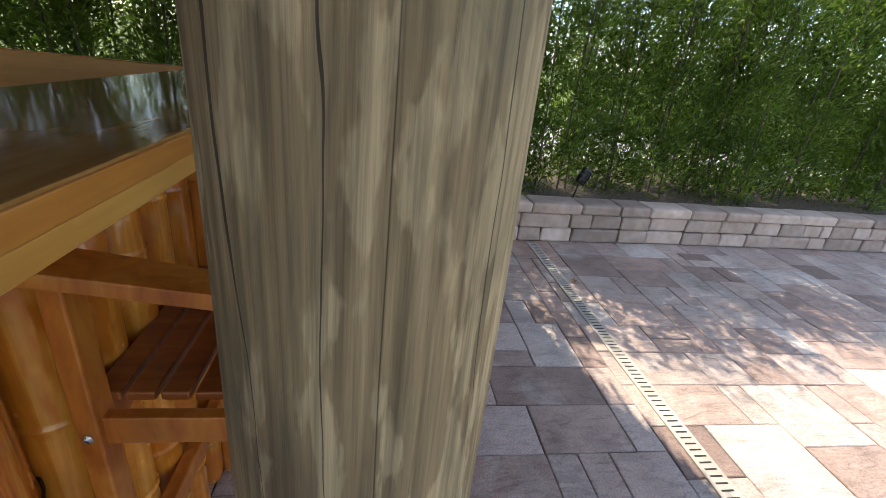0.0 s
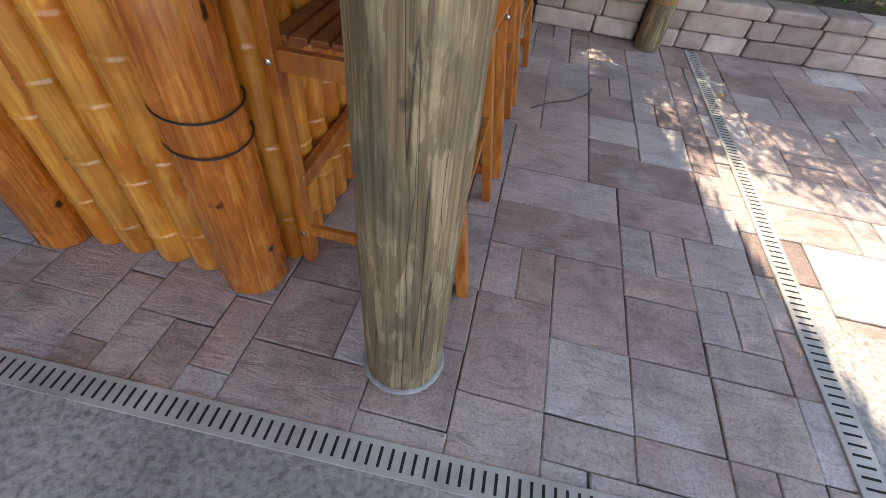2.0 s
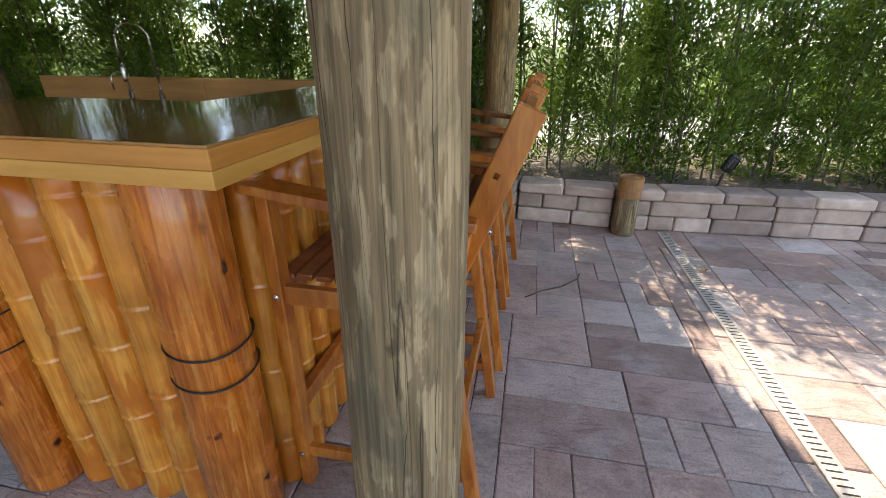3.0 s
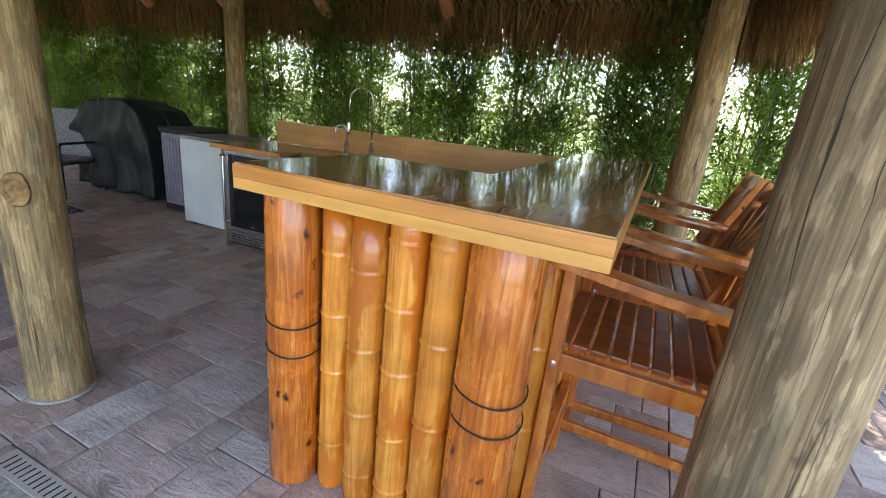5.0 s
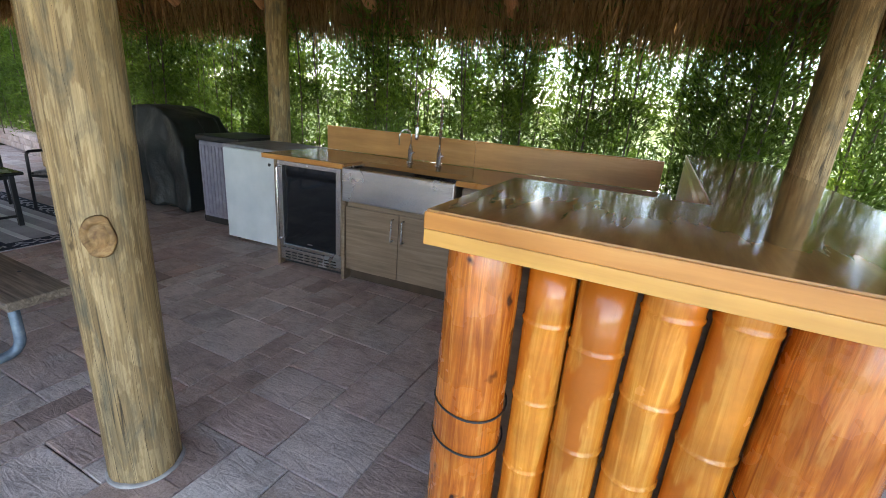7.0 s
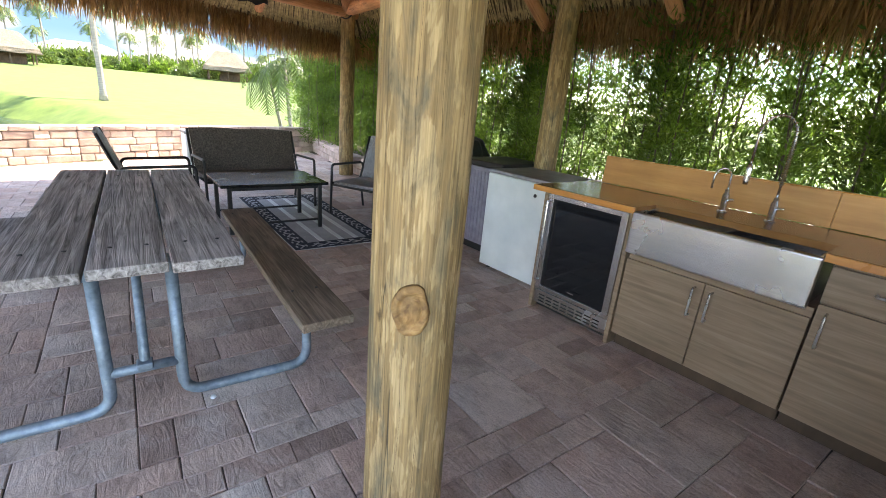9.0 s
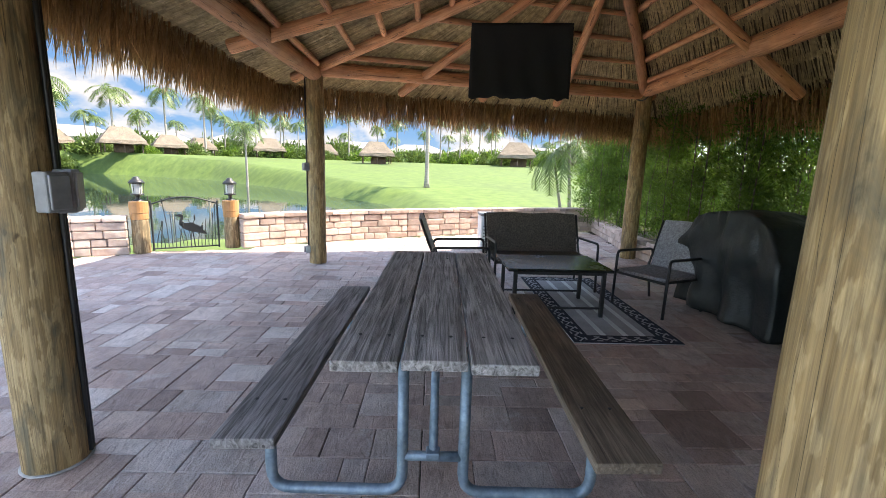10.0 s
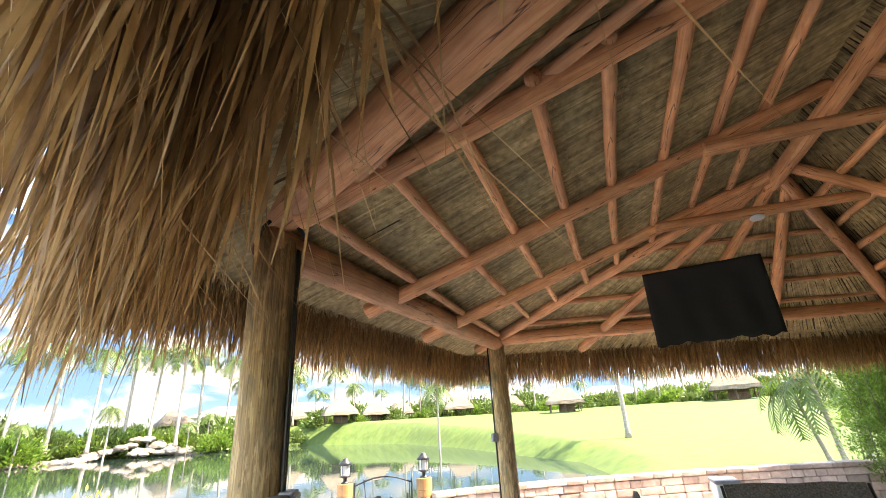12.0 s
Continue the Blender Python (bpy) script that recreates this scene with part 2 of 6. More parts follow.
GALV = surface("galvanised_pipe", [(0.3, (0.16, 0.22, 0.28)), (0.6, (0.26, 0.34, 0.41)), (0.8, (0.38, 0.45, 0.5))], 30, (1, 1, 1), 0.5, 0.1, metal=0.45, big=6, big_amount=0.35)
STEEL = surface("brushed_steel", [(0.3, (0.60, 0.61, 0.62)), (0.7, (0.74, 0.75, 0.76))], 30, (0.05, 3, 6), 0.26, 0.03, metal=1.0, big=2.0, big_amount=0.12)
BLACKGLASS = surface("dark_door_glass", [(0.3, (0.008, 0.009, 0.011)), (0.7, (0.014, 0.015, 0.018))], 3, (1, 1, 1), 0.06, 0.0, big=2.0, big_amount=0.1, rough_var=0.02)
BLACKMETAL = surface("black_painted_metal", [(0.3, (0.010, 0.011, 0.012)), (0.7, (0.022, 0.023, 0.025))], 20, (1, 1, 1), 0.45, 0.06, big=4.0, big_amount=0.2)
BLACKCLOTH = surface("black_cloth", [(0.3, (0.008, 0.009, 0.010)), (0.7, (0.017, 0.018, 0.02))], 90, (1, 1, 1), 0.85, 0.2, big=3.0, big_amount=0.3)
COVER = surface("black_grill_cover", [(0.3, (0.006, 0.009, 0.009)), (0.7, (0.013, 0.018, 0.018))], 6, (1, 1, 1), 0.5, 0.4, big=3.0, big_amount=0.3, bump_far=0.05)
WHITE = surface("white_enamel", [(0.3, (0.60, 0.66, 0.68)), (0.7, (0.72, 0.76, 0.77))], 3, (1, 1, 1), 0.35, 0.02, big=1.5, big_amount=0.1)
GREYTOP = surface("grey_lid", [(0.3, (0.22, 0.22, 0.23)), (0.7, (0.32, 0.32, 0.33))], 12, (1, 1, 1), 0.5, 0.1, big=3, big_amount=0.25)
BIN = surface("ribbed_grey_plastic", [(0.3, (0.20, 0.19, 0.24)), (0.7, (0.28, 0.27, 0.33))], 14, (1, 1, 1), 0.55, 0.1, big=3, big_amount=0.2)
def paver_stone(name, source):
    """Tumbled stone pavers: a tone for each piece, mottled bloom, slaty ridges, pits and fine grit."""
    m = bpy.data.materials.new(name)
    m.use_nodes = True
    nt = m.node_tree
    bs = nt.nodes["Principled BSDF"]
    tc = nt.nodes.new("ShaderNodeTexCoord")
    info = nt.nodes.new("ShaderNodeObjectInfo" if source == "object" else "ShaderNodeNewGeometry")
    rnd = info.outputs["Random" if source == "object" else "Random Per Island"]
    comb = nt.nodes.new("ShaderNodeCombineXYZ")
    for k in ("X", "Y", "Z"):
        nt.links.new(rnd, comb.inputs[k])
    add = nt.nodes.new("ShaderNodeVectorMath")
    add.operation = "MULTIPLY_ADD"
    add.inputs[1].default_value = (37, 61, 83)
    nt.links.new(comb.outputs[0], add.inputs[0])
    nt.links.new(tc.outputs["Object"], add.inputs[2])
    vec = add.outputs[0]
    tone = ramp_node(nt, [(0.0, (0.27, 0.195, 0.17)), (0.14, (0.50, 0.375, 0.325)), (0.30, (0.43, 0.335, 0.30)), (0.44, (0.56, 0.45, 0.395)), (0.58, (0.46, 0.40, 0.365)),
                          (0.70, (0.50, 0.355, 0.30)), (0.84, (0.63, 0.57, 0.53)), (1.0, (0.45, 0.325, 0.285))])
    nt.links.new(rnd, tone.inputs["Fac"])
    mottle = noise_node(nt, vec, 5.0, 6.0, 0.65, 0.5)
    mr = ramp_node(nt, [(0.32, (0.70, 0.69, 0.69)), (0.52, (0.98, 0.98, 0.98)), (0.70, (1.16, 1.17, 1.18))])
    nt.links.new(mottle.outputs["Fac"], mr.inputs["Fac"])
    out = blend(nt, "MULTIPLY", 1.0, tone.outputs["Color"], mr.outputs["Color"])
    bloom = noise_node(nt, vec, 2.6, 5.0, 0.6, 0.8)
    br = ramp_node(nt, [(0.56, (0, 0, 0)), (0.72, (0.7, 0.7, 0.7))])
    nt.links.new(bloom.outputs["Fac"], br.inputs["Fac"])
    out = blend(nt, "MIX", br.outputs["Color"], out, (0.58, 0.54, 0.52))
    grit = noise_node(nt, vec, 120.0, 3.0, 0.7)
    gr = ramp_node(nt, [(0.34, (0.72, 0.71, 0.70)), (0.50, (1.0, 1.0, 1.0)), (0.68, (1.14, 1.14, 1.14))])
    nt.links.new(grit.outputs["Fac"], gr.inputs["Fac"])
    out = blend(nt, "MULTIPLY", 1.0, out, gr.outputs["Color"])
    mp = nt.nodes.new("ShaderNodeMapping")
    mp.inputs["Scale"].default_value = (5.0, 16.0, 5.0)
    nt.links.new(vec, mp.inputs["Vector"])
    ridge = noise_node(nt, mp.outputs["Vector"], 1.3, 7.0, 0.62, 1.6)
    rr = ramp_node(nt, [(0.36, (0.80, 0.79, 0.78)), (0.46, (1.0, 1.0, 1.0)), (0.62, (1.06, 1.06, 1.06))])
    nt.links.new(ridge.outputs["Fac"], rr.inputs["Fac"])
    out = blend(nt, "MULTIPLY", 1.0, out, rr.outputs["Color"])
    dirt = noise_node(nt, tc.outputs["Object"], 0.8, 4.0, 0.6)
    dr = ramp_node(nt, [(0.35, (0.86, 0.85, 0.84)), (0.65, (1.05, 1.05, 1.05))])
    nt.links.new(dirt.outputs["Fac"], dr.inputs["Fac"])
    out = blend(nt, "MULTIPLY", 1.0, out, dr.outputs["Color"])
    nt.links.new(out, bs.inputs["Base Color"])
    rough = nt.nodes.new("ShaderNodeMapRange")
    rough.inputs["To Min"].default_value, rough.inputs["To Max"].default_value = 0.45, 0.8
    nt.links.new(mottle.outputs["Fac"], rough.inputs["Value"])
    nt.links.new(rough.outputs["Result"], bs.inputs["Roughness"])
    relief = blend(nt, "ADD", 0.25, ridge.outputs["Fac"], grit.outputs["Fac"])
    bp = nt.nodes.new("ShaderNodeBump")
    bp.inputs["Strength"].default_value, bp.inputs["Distance"].default_value = 0.8, 0.012
    nt.links.new(relief, bp.inputs["Height"])
    nt.links.new(bp.outputs["Normal"], bs.inputs["Normal"])
    return m


PAVER, PAVERS = paver_stone("clay_paver", "object"), paver_stone("clay_paver_field", "island")
JOINT = surface("sand_joint", [(0.3, (0.07, 0.058, 0.05)), (0.7, (0.14, 0.12, 0.105))], 60, (1, 1, 1), 0.9, 0.3, big=2, big_amount=0.3)
CONCRETE = surface("washed_aggregate", [(0.3, (0.22, 0.205, 0.185)), (0.5, (0.42, 0.395, 0.36)), (0.7, (0.54, 0.51, 0.47))], 55, (1, 1, 1), 0.85, 0.8, big=1.0, big_amount=0.4)
GROUT = surface("pale_grout", [(0.3, (0.34, 0.33, 0.31)), (0.7, (0.48, 0.46, 0.44))], 25, (1, 1, 1), 0.85, 0.3, big=6, big_amount=0.4)
DRAIN = surface("cream_drain_plastic", [(0.3, (0.46, 0.43, 0.38)), (0.7, (0.58, 0.55, 0.49))], 20, (1, 1, 1), 0.55, 0.1, big=3, big_amount=0.35)
SLOT = surface("drain_gap", [(0.3, (0.012, 0.011, 0.010)), (0.7, (0.03, 0.028, 0.026))], 20, (1, 1, 1), 0.9, 0.1)
BLOCK = surface("split_face_block", [(0.25, (0.40, 0.31, 0.26)), (0.5, (0.52, 0.425, 0.365)), (0.75, (0.61, 0.535, 0.48))], 9, (1, 1, 1), 0.85, 0.7, big=2.0, big_amount=0.3, vary="object", bump_far=0.02)
FROND = surface("dry_palm_thatch", [(0.25, (0.17, 0.095, 0.034)), (0.5, (0.36, 0.22, 0.088)), (0.75, (0.56, 0.38, 0.185))], 14, (2, 2, 0.6), 0.75, 0.3, big=1.2, big_amount=0.3, vary="island", translucent=0.4)
THATCH = surface("packed_thatch", [(0.25, (0.05, 0.036, 0.016)), (0.5, (0.11, 0.08, 0.038)), (0.75, (0.18, 0.135, 0.07))], 26, (1, 1, 1), 0.9, 0.6, big=1.5, big_amount=0.4)
FANLEAF = surface("folded_palm_leaf", [(0.25, (0.25, 0.195, 0.085)), (0.5, (0.50, 0.41, 0.20)), (0.75, (0.70, 0.59, 0.33))], 18, (1, 1, 1), 0.75, 0.3, big=3.0, big_amount=0.35, vary="island")
BEAM = surface("peeled_cypress_beam", [(0.3, (0.50, 0.22, 0.095)), (0.5, (0.68, 0.34, 0.16)), (0.7, (0.79, 0.46, 0.25))], 6, (4, 4, 0.4), 0.6, 0.3, big=2.5, big_amount=0.35, distort=1.4,
               knots=(3.0, (2, 2, 0.7), (0.16, 0.06, 0.025), 0.06), cracks=(7, (2.5, 2.5, 0.12), 0.49), vary="object")
LEAF = surface("narrow_green_leaf", [(0.2, (0.05, 0.10, 0.018)), (0.5, (0.13, 0.24, 0.034)), (0.8, (0.28, 0.42, 0.06))], 2.5, (1, 1, 1), 0.4, 0.0, big=1.2, big_amount=0.3, vary="island", translucent=0.6)
BARK = surface("thin_grey_stem", [(0.3, (0.08, 0.065, 0.045)), (0.7, (0.18, 0.15, 0.11))], 12, (3, 3, 0.6), 0.85, 0.3)
PALMLEAF = surface("palm_frond_green", [(0.2, (0.05, 0.09, 0.02)), (0.5, (0.10, 0.165, 0.035)), (0.8, (0.18, 0.25, 0.06))], 2.5, (1, 1, 1), 0.45, 0.0, big=0.6, big_amount=0.35, vary="island", translucent=0.35)
PALMBARK = surface("grey_palm_trunk", [(0.3, (0.22, 0.19, 0.155)), (0.7, (0.38, 0.34, 0.29))], 6, (0.4, 0.4, 6), 0.85, 0.3, big=1.0)
YELLOWLEAF = surface("yellow_variegated_leaf", [(0.3, (0.16, 0.25, 0.03)), (0.5, (0.42, 0.42, 0.05)), (0.7, (0.66, 0.58, 0.14))], 4, (1, 1, 1), 0.45, 0.0, vary="island", translucent=0.35)
GRASS = surface("lawn_grass", [(0.25, (0.042, 0.082, 0.010)), (0.5, (0.075, 0.125, 0.017)), (0.75, (0.115, 0.165, 0.028))], 1.5, (1, 1, 1), 0.9, 0.4, big=0.09, big_amount=0.25, detail=9.0)
ROCK = surface("pale_lake_rock", [(0.25, (0.10, 0.085, 0.065)), (0.5, (0.22, 0.185, 0.145)), (0.75, (0.36, 0.32, 0.26))], 1.6, (1, 1, 1), 0.85, 0.6, big=0.5, big_amount=0.35, bump_far=0.1)
WICKER = surface("dark_woven_resin", [(0.35, (0.035, 0.03, 0.026)), (0.5, (0.09, 0.078, 0.066)), (0.65, (0.15, 0.13, 0.11))], 60, (1, 0.6, 1), 0.6, 0.5, big=2, big_amount=0.25)
WICKERGREY = surface("grey_woven_resin", [(0.35, (0.12, 0.12, 0.13)), (0.5, (0.22, 0.22, 0.235)), (0.65, (0.32, 0.32, 0.335))], 60, (1, 0.6, 1), 0.6, 0.5, big=2, big_amount=0.2)
RUGDARK = surface("rug_navy_yarn", [(0.3, (0.012, 0.016, 0.03)), (0.7, (0.03, 0.036, 0.055))], 80, (1, 1, 1), 0.9, 0.3)
RUGPALE = surface("rug_grey_yarn", [(0.3, (0.36, 0.37, 0.40)), (0.7, (0.48, 0.49, 0.52))], 80, (1, 1, 1), 0.9, 0.3, big=2.5, big_amount=0.3)
HOUSEWALL = surface("far_house_stucco", [(0.3, (0.5, 0.46, 0.40)), (0.7, (0.66, 0.62, 0.56))], 3, (1, 1, 1), 0.9, 0.1)
HOUSEROOF = surface("far_house_roof", [(0.3, (0.20, 0.195, 0.19)), (0.7, (0.29, 0.28, 0.275))], 5, (1, 1, 1), 0.85, 0.2)
FARTHATCH = surface("far_hut_thatch", [(0.25, (0.10, 0.077, 0.052)), (0.5, (0.16, 0.128, 0.093)), (0.75, (0.22, 0.185, 0.14))], 6, (1, 1, 0.3), 0.9, 0.5, big=0.6, big_amount=0.3)
# the shade under the far hut roofs is put into this wood's colour
DARKWOOD = surface("shaded_far_wood", [(0.3, (0.06, 0.035, 0.02)), (0.7, (0.13, 0.08, 0.05))], 6, (1, 1, 0.3), 0.8, 0.2)
LAMPGLASS = surface("frosted_lantern_glass", [(0.3, (0.45, 0.46, 0.46)), (0.7, (0.6, 0.61, 0.6))], 6, (1, 1, 1), 0.2, 0.0)
RUST = surface("tan_copper_ring", [(0.3, (0.35, 0.17, 0.06)), (0.7, (0.52, 0.28, 0.12))], 6, (1, 1, 1), 0.45, 0.1, big=4, big_amount=0.3)

WATER = bpy.data.materials.new("still_lake_water")
WATER.use_nodes = True
wb = WATER.node_tree.nodes["Principled BSDF"]
wb.inputs["Base Color"].default_value = (0.02, 0.035, 0.03, 1)
wb.inputs["Roughness"].default_value = 0.03
wb.inputs["IOR"].default_value = 1.33
wtc = WATER.node_tree.nodes.new("ShaderNodeTexCoord")
wno = noise_node(WATER.node_tree, wtc.outputs["Object"], 1.8, 3.0)
wbp = WATER.node_tree.nodes.new("ShaderNodeBump")
wbp.inputs["Strength"].default_value, wbp.inputs["Distance"].default_value = 0.12, 0.02
WATER.node_tree.links.new(wno.outputs["Fac"], wbp.inputs["Height"])
WATER.node_tree.links.new(wbp.outputs["Normal"], wb.inputs["Normal"])

# ---- building helpers ----


def link_mesh(name, bm, material, smooth=False):
    me = bpy.data.meshes.new(name)
    bm.to_mesh(me)
    bm.free()
    me.materials.append(material)
    if smooth:
        me.shade_smooth()
    return me


def thing(name, label, category, group="", kind="", m=None):
    ob = new(name)
    ob.empty_display_size = 0.05
    if m is not None:
        ob.matrix_world = m
    return tagged(ob, label, category, group, kind)


def part(name, bm, material, parent=None, label="", m=None, smooth=False):
    ob = new(name, link_mesh(name, bm, material, smooth))
    if parent is not None:
        ob.parent = parent
    if m is not None:
        ob.matrix_local = m
    if label:
        tagged(ob, label)
    return ob


def from_arrays(name, verts, faces, material, smooth=False):
    me = bpy.data.meshes.new(name)
    me.from_pydata([tuple(v) for v in verts], [], [tuple(f) for f in faces])
    me.materials.append(material)
    if smooth:
        me.shade_smooth()
    me.update()
    return me


def box(sx, sy, sz, bevel=0.0, at=(0, 0, 0), bm=None, segments=2, turn=None):
    """A box of that size about `at`, with rounded edges."""
    bm = bm or bmesh.new()
    made = bmesh.ops.create_cube(bm, size=1.0)["verts"]
    bmesh.ops.scale(bm, vec=(sx, sy, sz), verts=made)
    if bevel:
        edges = list({e for v in made for e in v.link_edges})
        made = bmesh.ops.bevel(bm, geom=edges, offset=bevel, segments=segments, affect="EDGES", profile=0.5)["verts"]
        made = list({v for v in made})
    if turn is not None:
        bmesh.ops.transform(bm, matrix=turn, verts=made)
    bmesh.ops.translate(bm, vec=at, verts=made)
    return bm


def rod(p, q, r0, r1=None, n=12, bm=None):
    """A round bar from p to q."""
    bm = bm or bmesh.new()
    p, q = Vector(p), Vector(q)
    r1 = r0 if r1 is None else r1
    made = bmesh.ops.create_cone(bm, cap_ends=True, segments=n, radius1=r0, radius2=r1, depth=(q - p).length)["verts"]
    bmesh.ops.transform(bm, matrix=Matrix.Translation((p + q) / 2) @ (q - p).to_track_quat("Z", "Y").to_matrix().to_4x4(), verts=made)
    return bm


def lathe(profile, n=20, bm=None, wobble=0.0, seed=0.0):
    """A turned shape from (radius, height) pairs; wobble makes it uneven like a peeled log."""
    bm = bm or bmesh.new()
    rings = []
    for r, z in profile:
        ring = []
        for k in range(n):
            a = 2 * math.pi * k / n
            d = Vector((math.cos(a), math.sin(a), z * 1.3 + seed))
            rr = r * (1 + wobble * noise.noise(d * 1.1) + wobble * 0.5 * noise.noise(d * 3.1))
            ring.append(bm.verts.new((rr * math.cos(a), rr * math.sin(a), z)))
        rings.append(ring)
    for a, b in zip(rings, rings[1:]):
        for k in range(n):
            bm.faces.new((a[k], a[(k + 1) % n], b[(k + 1) % n], b[k]))
    bm.faces.new(list(reversed(rings[0])))
    bm.faces.new(rings[-1])
    return bm


def tube(points, r, n=10, bm=None, closed=False):
    """A round pipe along a smooth run of points."""
    bm = bm or bmesh.new()
    pts = [Vector(p) for p in points]
    rings = []
    up = Vector((0.13, 0.21, 0.97))
    for i, p in enumerate(pts):
        d = (pts[min(i + 1, len(pts) - 1)] - pts[max(i - 1, 0)]).normalized()
        side = d.cross(up)
        if side.length < 0.05:
            side = d.cross(Vector((1, 0, 0)))
        side.normalize()
        top = side.cross(d)
        rings.append([bm.verts.new(p + r * (math.cos(2 * math.pi * k / n) * side + math.sin(2 * math.pi * k / n) * top)) for k in range(n)])
    for a, b in zip(rings, rings[1:]):
        for k in range(n):
            bm.faces.new((a[k], a[(k + 1) % n], b[(k + 1) % n], b[k]))
    bm.faces.new(list(reversed(rings[0])))
    bm.faces.new(rings[-1])
    bmesh.ops.recalc_face_normals(bm, faces=bm.faces)
    return bm


def rounded(points, radius, steps=5):
    """The run of points with its inner corners rounded."""
    pts = [Vector(p) for p in points]
    out = [pts[0]]
    for a, b, c in zip(pts, pts[1:], pts[2:]):
        p, q = b + (a - b).normalized() * radius, b + (c - b).normalized() * radius
        out += [p.lerp(b, t / steps).lerp(b.lerp(q, t / steps), t / steps) for t in range(steps + 1)]
    return out + [pts[-1]]


def between(p, q):
    """A pose at p whose z axis points to q."""
    p, q = Vector(p), Vector(q)
    return Matrix.Translation(p) @ (q - p).to_track_quat("Z", "Y").to_matrix().to_4x4()


def log_mesh(length, r0, r1, seed=0.0, wobble=0.06, n=16, sag=0.0):
    k = max(int(length / 0.22), 3)
    prof = [(r0 * 0.93, 0.0)] + [(r0 + (r1 - r0) * i / k, 0.012 + (length - 0.024) * i / k) for i in range(k + 1)] + [(r1 * 0.93, length)]
    bm = lathe(prof, n, wobble=wobble, seed=seed)
    for v in bm.verts:
        v.co.x += sag * math.sin(math.pi * v.co.z / length) + 0.012 * noise.noise(Vector((v.co.z * 0.8, seed, 3)))
    return bm


# ---- the plan ----
ZPLATE, ZEAVE, ZRIDGE = 2.75, 2.47, 3.87
POSTS = {"A": (1.88, 1.235, 0.112), "B": (-0.572, 1.335, 0.115), "C": (-2.10, -0.96, 0.13), "D": (-6.57, -0.62, 0.125),
         "E": (-7.30, 4.52, 0.13), "F": (-2.40, 4.10, 0.105), "G": (1.98, 4.15, 0.12)}
SKEW = -3.5
LAKE = [(-4, -11.5), (-6.2, -8.3), (-8.2, -6.6), (-9.9, -4.4), (-11.4, -2.0), (-14, 0.4), (-19, 0.8), (-24.5, -0.4), (-30, -4.2), (-40, -10.8), (-53, -21.8), (-64, -42), (-62, -60), (-50, -72), (-30, -76), (-8, -60), (4, -30)]
ZLAKE = -0.6


def lake_depth(x, y):
    """How far inside the lake's edge a place is; minus on land. Arrays."""
    inside = np.zeros(x.shape, bool)
    near = np.full(x.shape, 1e9)
    for (ax, ay), (bx, by) in zip(LAKE, LAKE[1:] + LAKE[:1]):
        cross = ((ay > y) != (by > y)) & (x < (bx - ax) * (y - ay) / (by - ay + 1e-9) + ax)
        inside ^= cross
        t = np.clip(((x - ax) * (bx - ax) + (y - ay) * (by - ay)) / ((bx - ax) ** 2 + (by - ay) ** 2), 0, 1)
        near = np.minimum(near, np.hypot(x - ax - t * (bx - ax), y - ay - t * (by - ay)))
    return np.where(inside, near, -near)


def land(x, y):
    """The height of the ground. Arrays."""
    d = np.hypot(x + 0.2, y - 0.7)
    z = np.clip(-0.95 + 0.0436 * d, -0.42, 2.3)
    rect = np.maximum(np.maximum(-10.6 - x, x - 14), np.maximum(-7.5 - y, y - 40))
    z = np.where(rect < 0, -0.09, z + (-0.09 - z) * np.clip(1 - rect / 1.5, 0, 1))
    dep = lake_depth(x, y)
    bank = np.clip((dep + 1.2) / 2.4, 0, 1)
    return z * (1 - bank) + (ZLAKE - 0.5) * bank


def axis_steps(lo, hi, fine_lo, fine_hi, fine, coarse):
    out = [fine_lo]
    step = fine
    while out[0] > lo:
        step *= coarse
        out.insert(0, out[0] - step)
    while out[-1] < fine_hi:
        out.append(out[-1] + fine)
    step = fine
    while out[-1] < hi:
        step *= coarse
        out.append(out[-1] + step)
    return np.array(out)


def build_ground():
    xs, ys = axis_steps(-900, 900, -30, 12, 0.5, 1.06), axis_steps(-900, 900, -16, 8, 0.5, 1.06)
    gx, gy = np.meshgrid(xs, ys)
    gz = land(gx, gy)
    verts = np.stack([gx.ravel(), gy.ravel(), gz.ravel()], 1)
    w = len(xs)
    faces = [(j * w + i, j * w + i + 1, (j + 1) * w + i + 1, (j + 1) * w + i) for j in range(len(ys) - 1) for i in range(w - 1)]
    tagged(new("ground", from_arrays("ground", verts, faces, GRASS, True)), "bright mown green lawn sloping up from the lake", "lawn", kind="structure")
    bm = bmesh.new()
    bm.faces.new([bm.verts.new((x, y, ZLAKE)) for x, y in ((-110, -110), (30, -110), (30, 6), (-110, 6))])
    tagged(part("water", bm, WATER), "still dark lake that mirrors the sky", "lake", kind="structure")


build_ground()


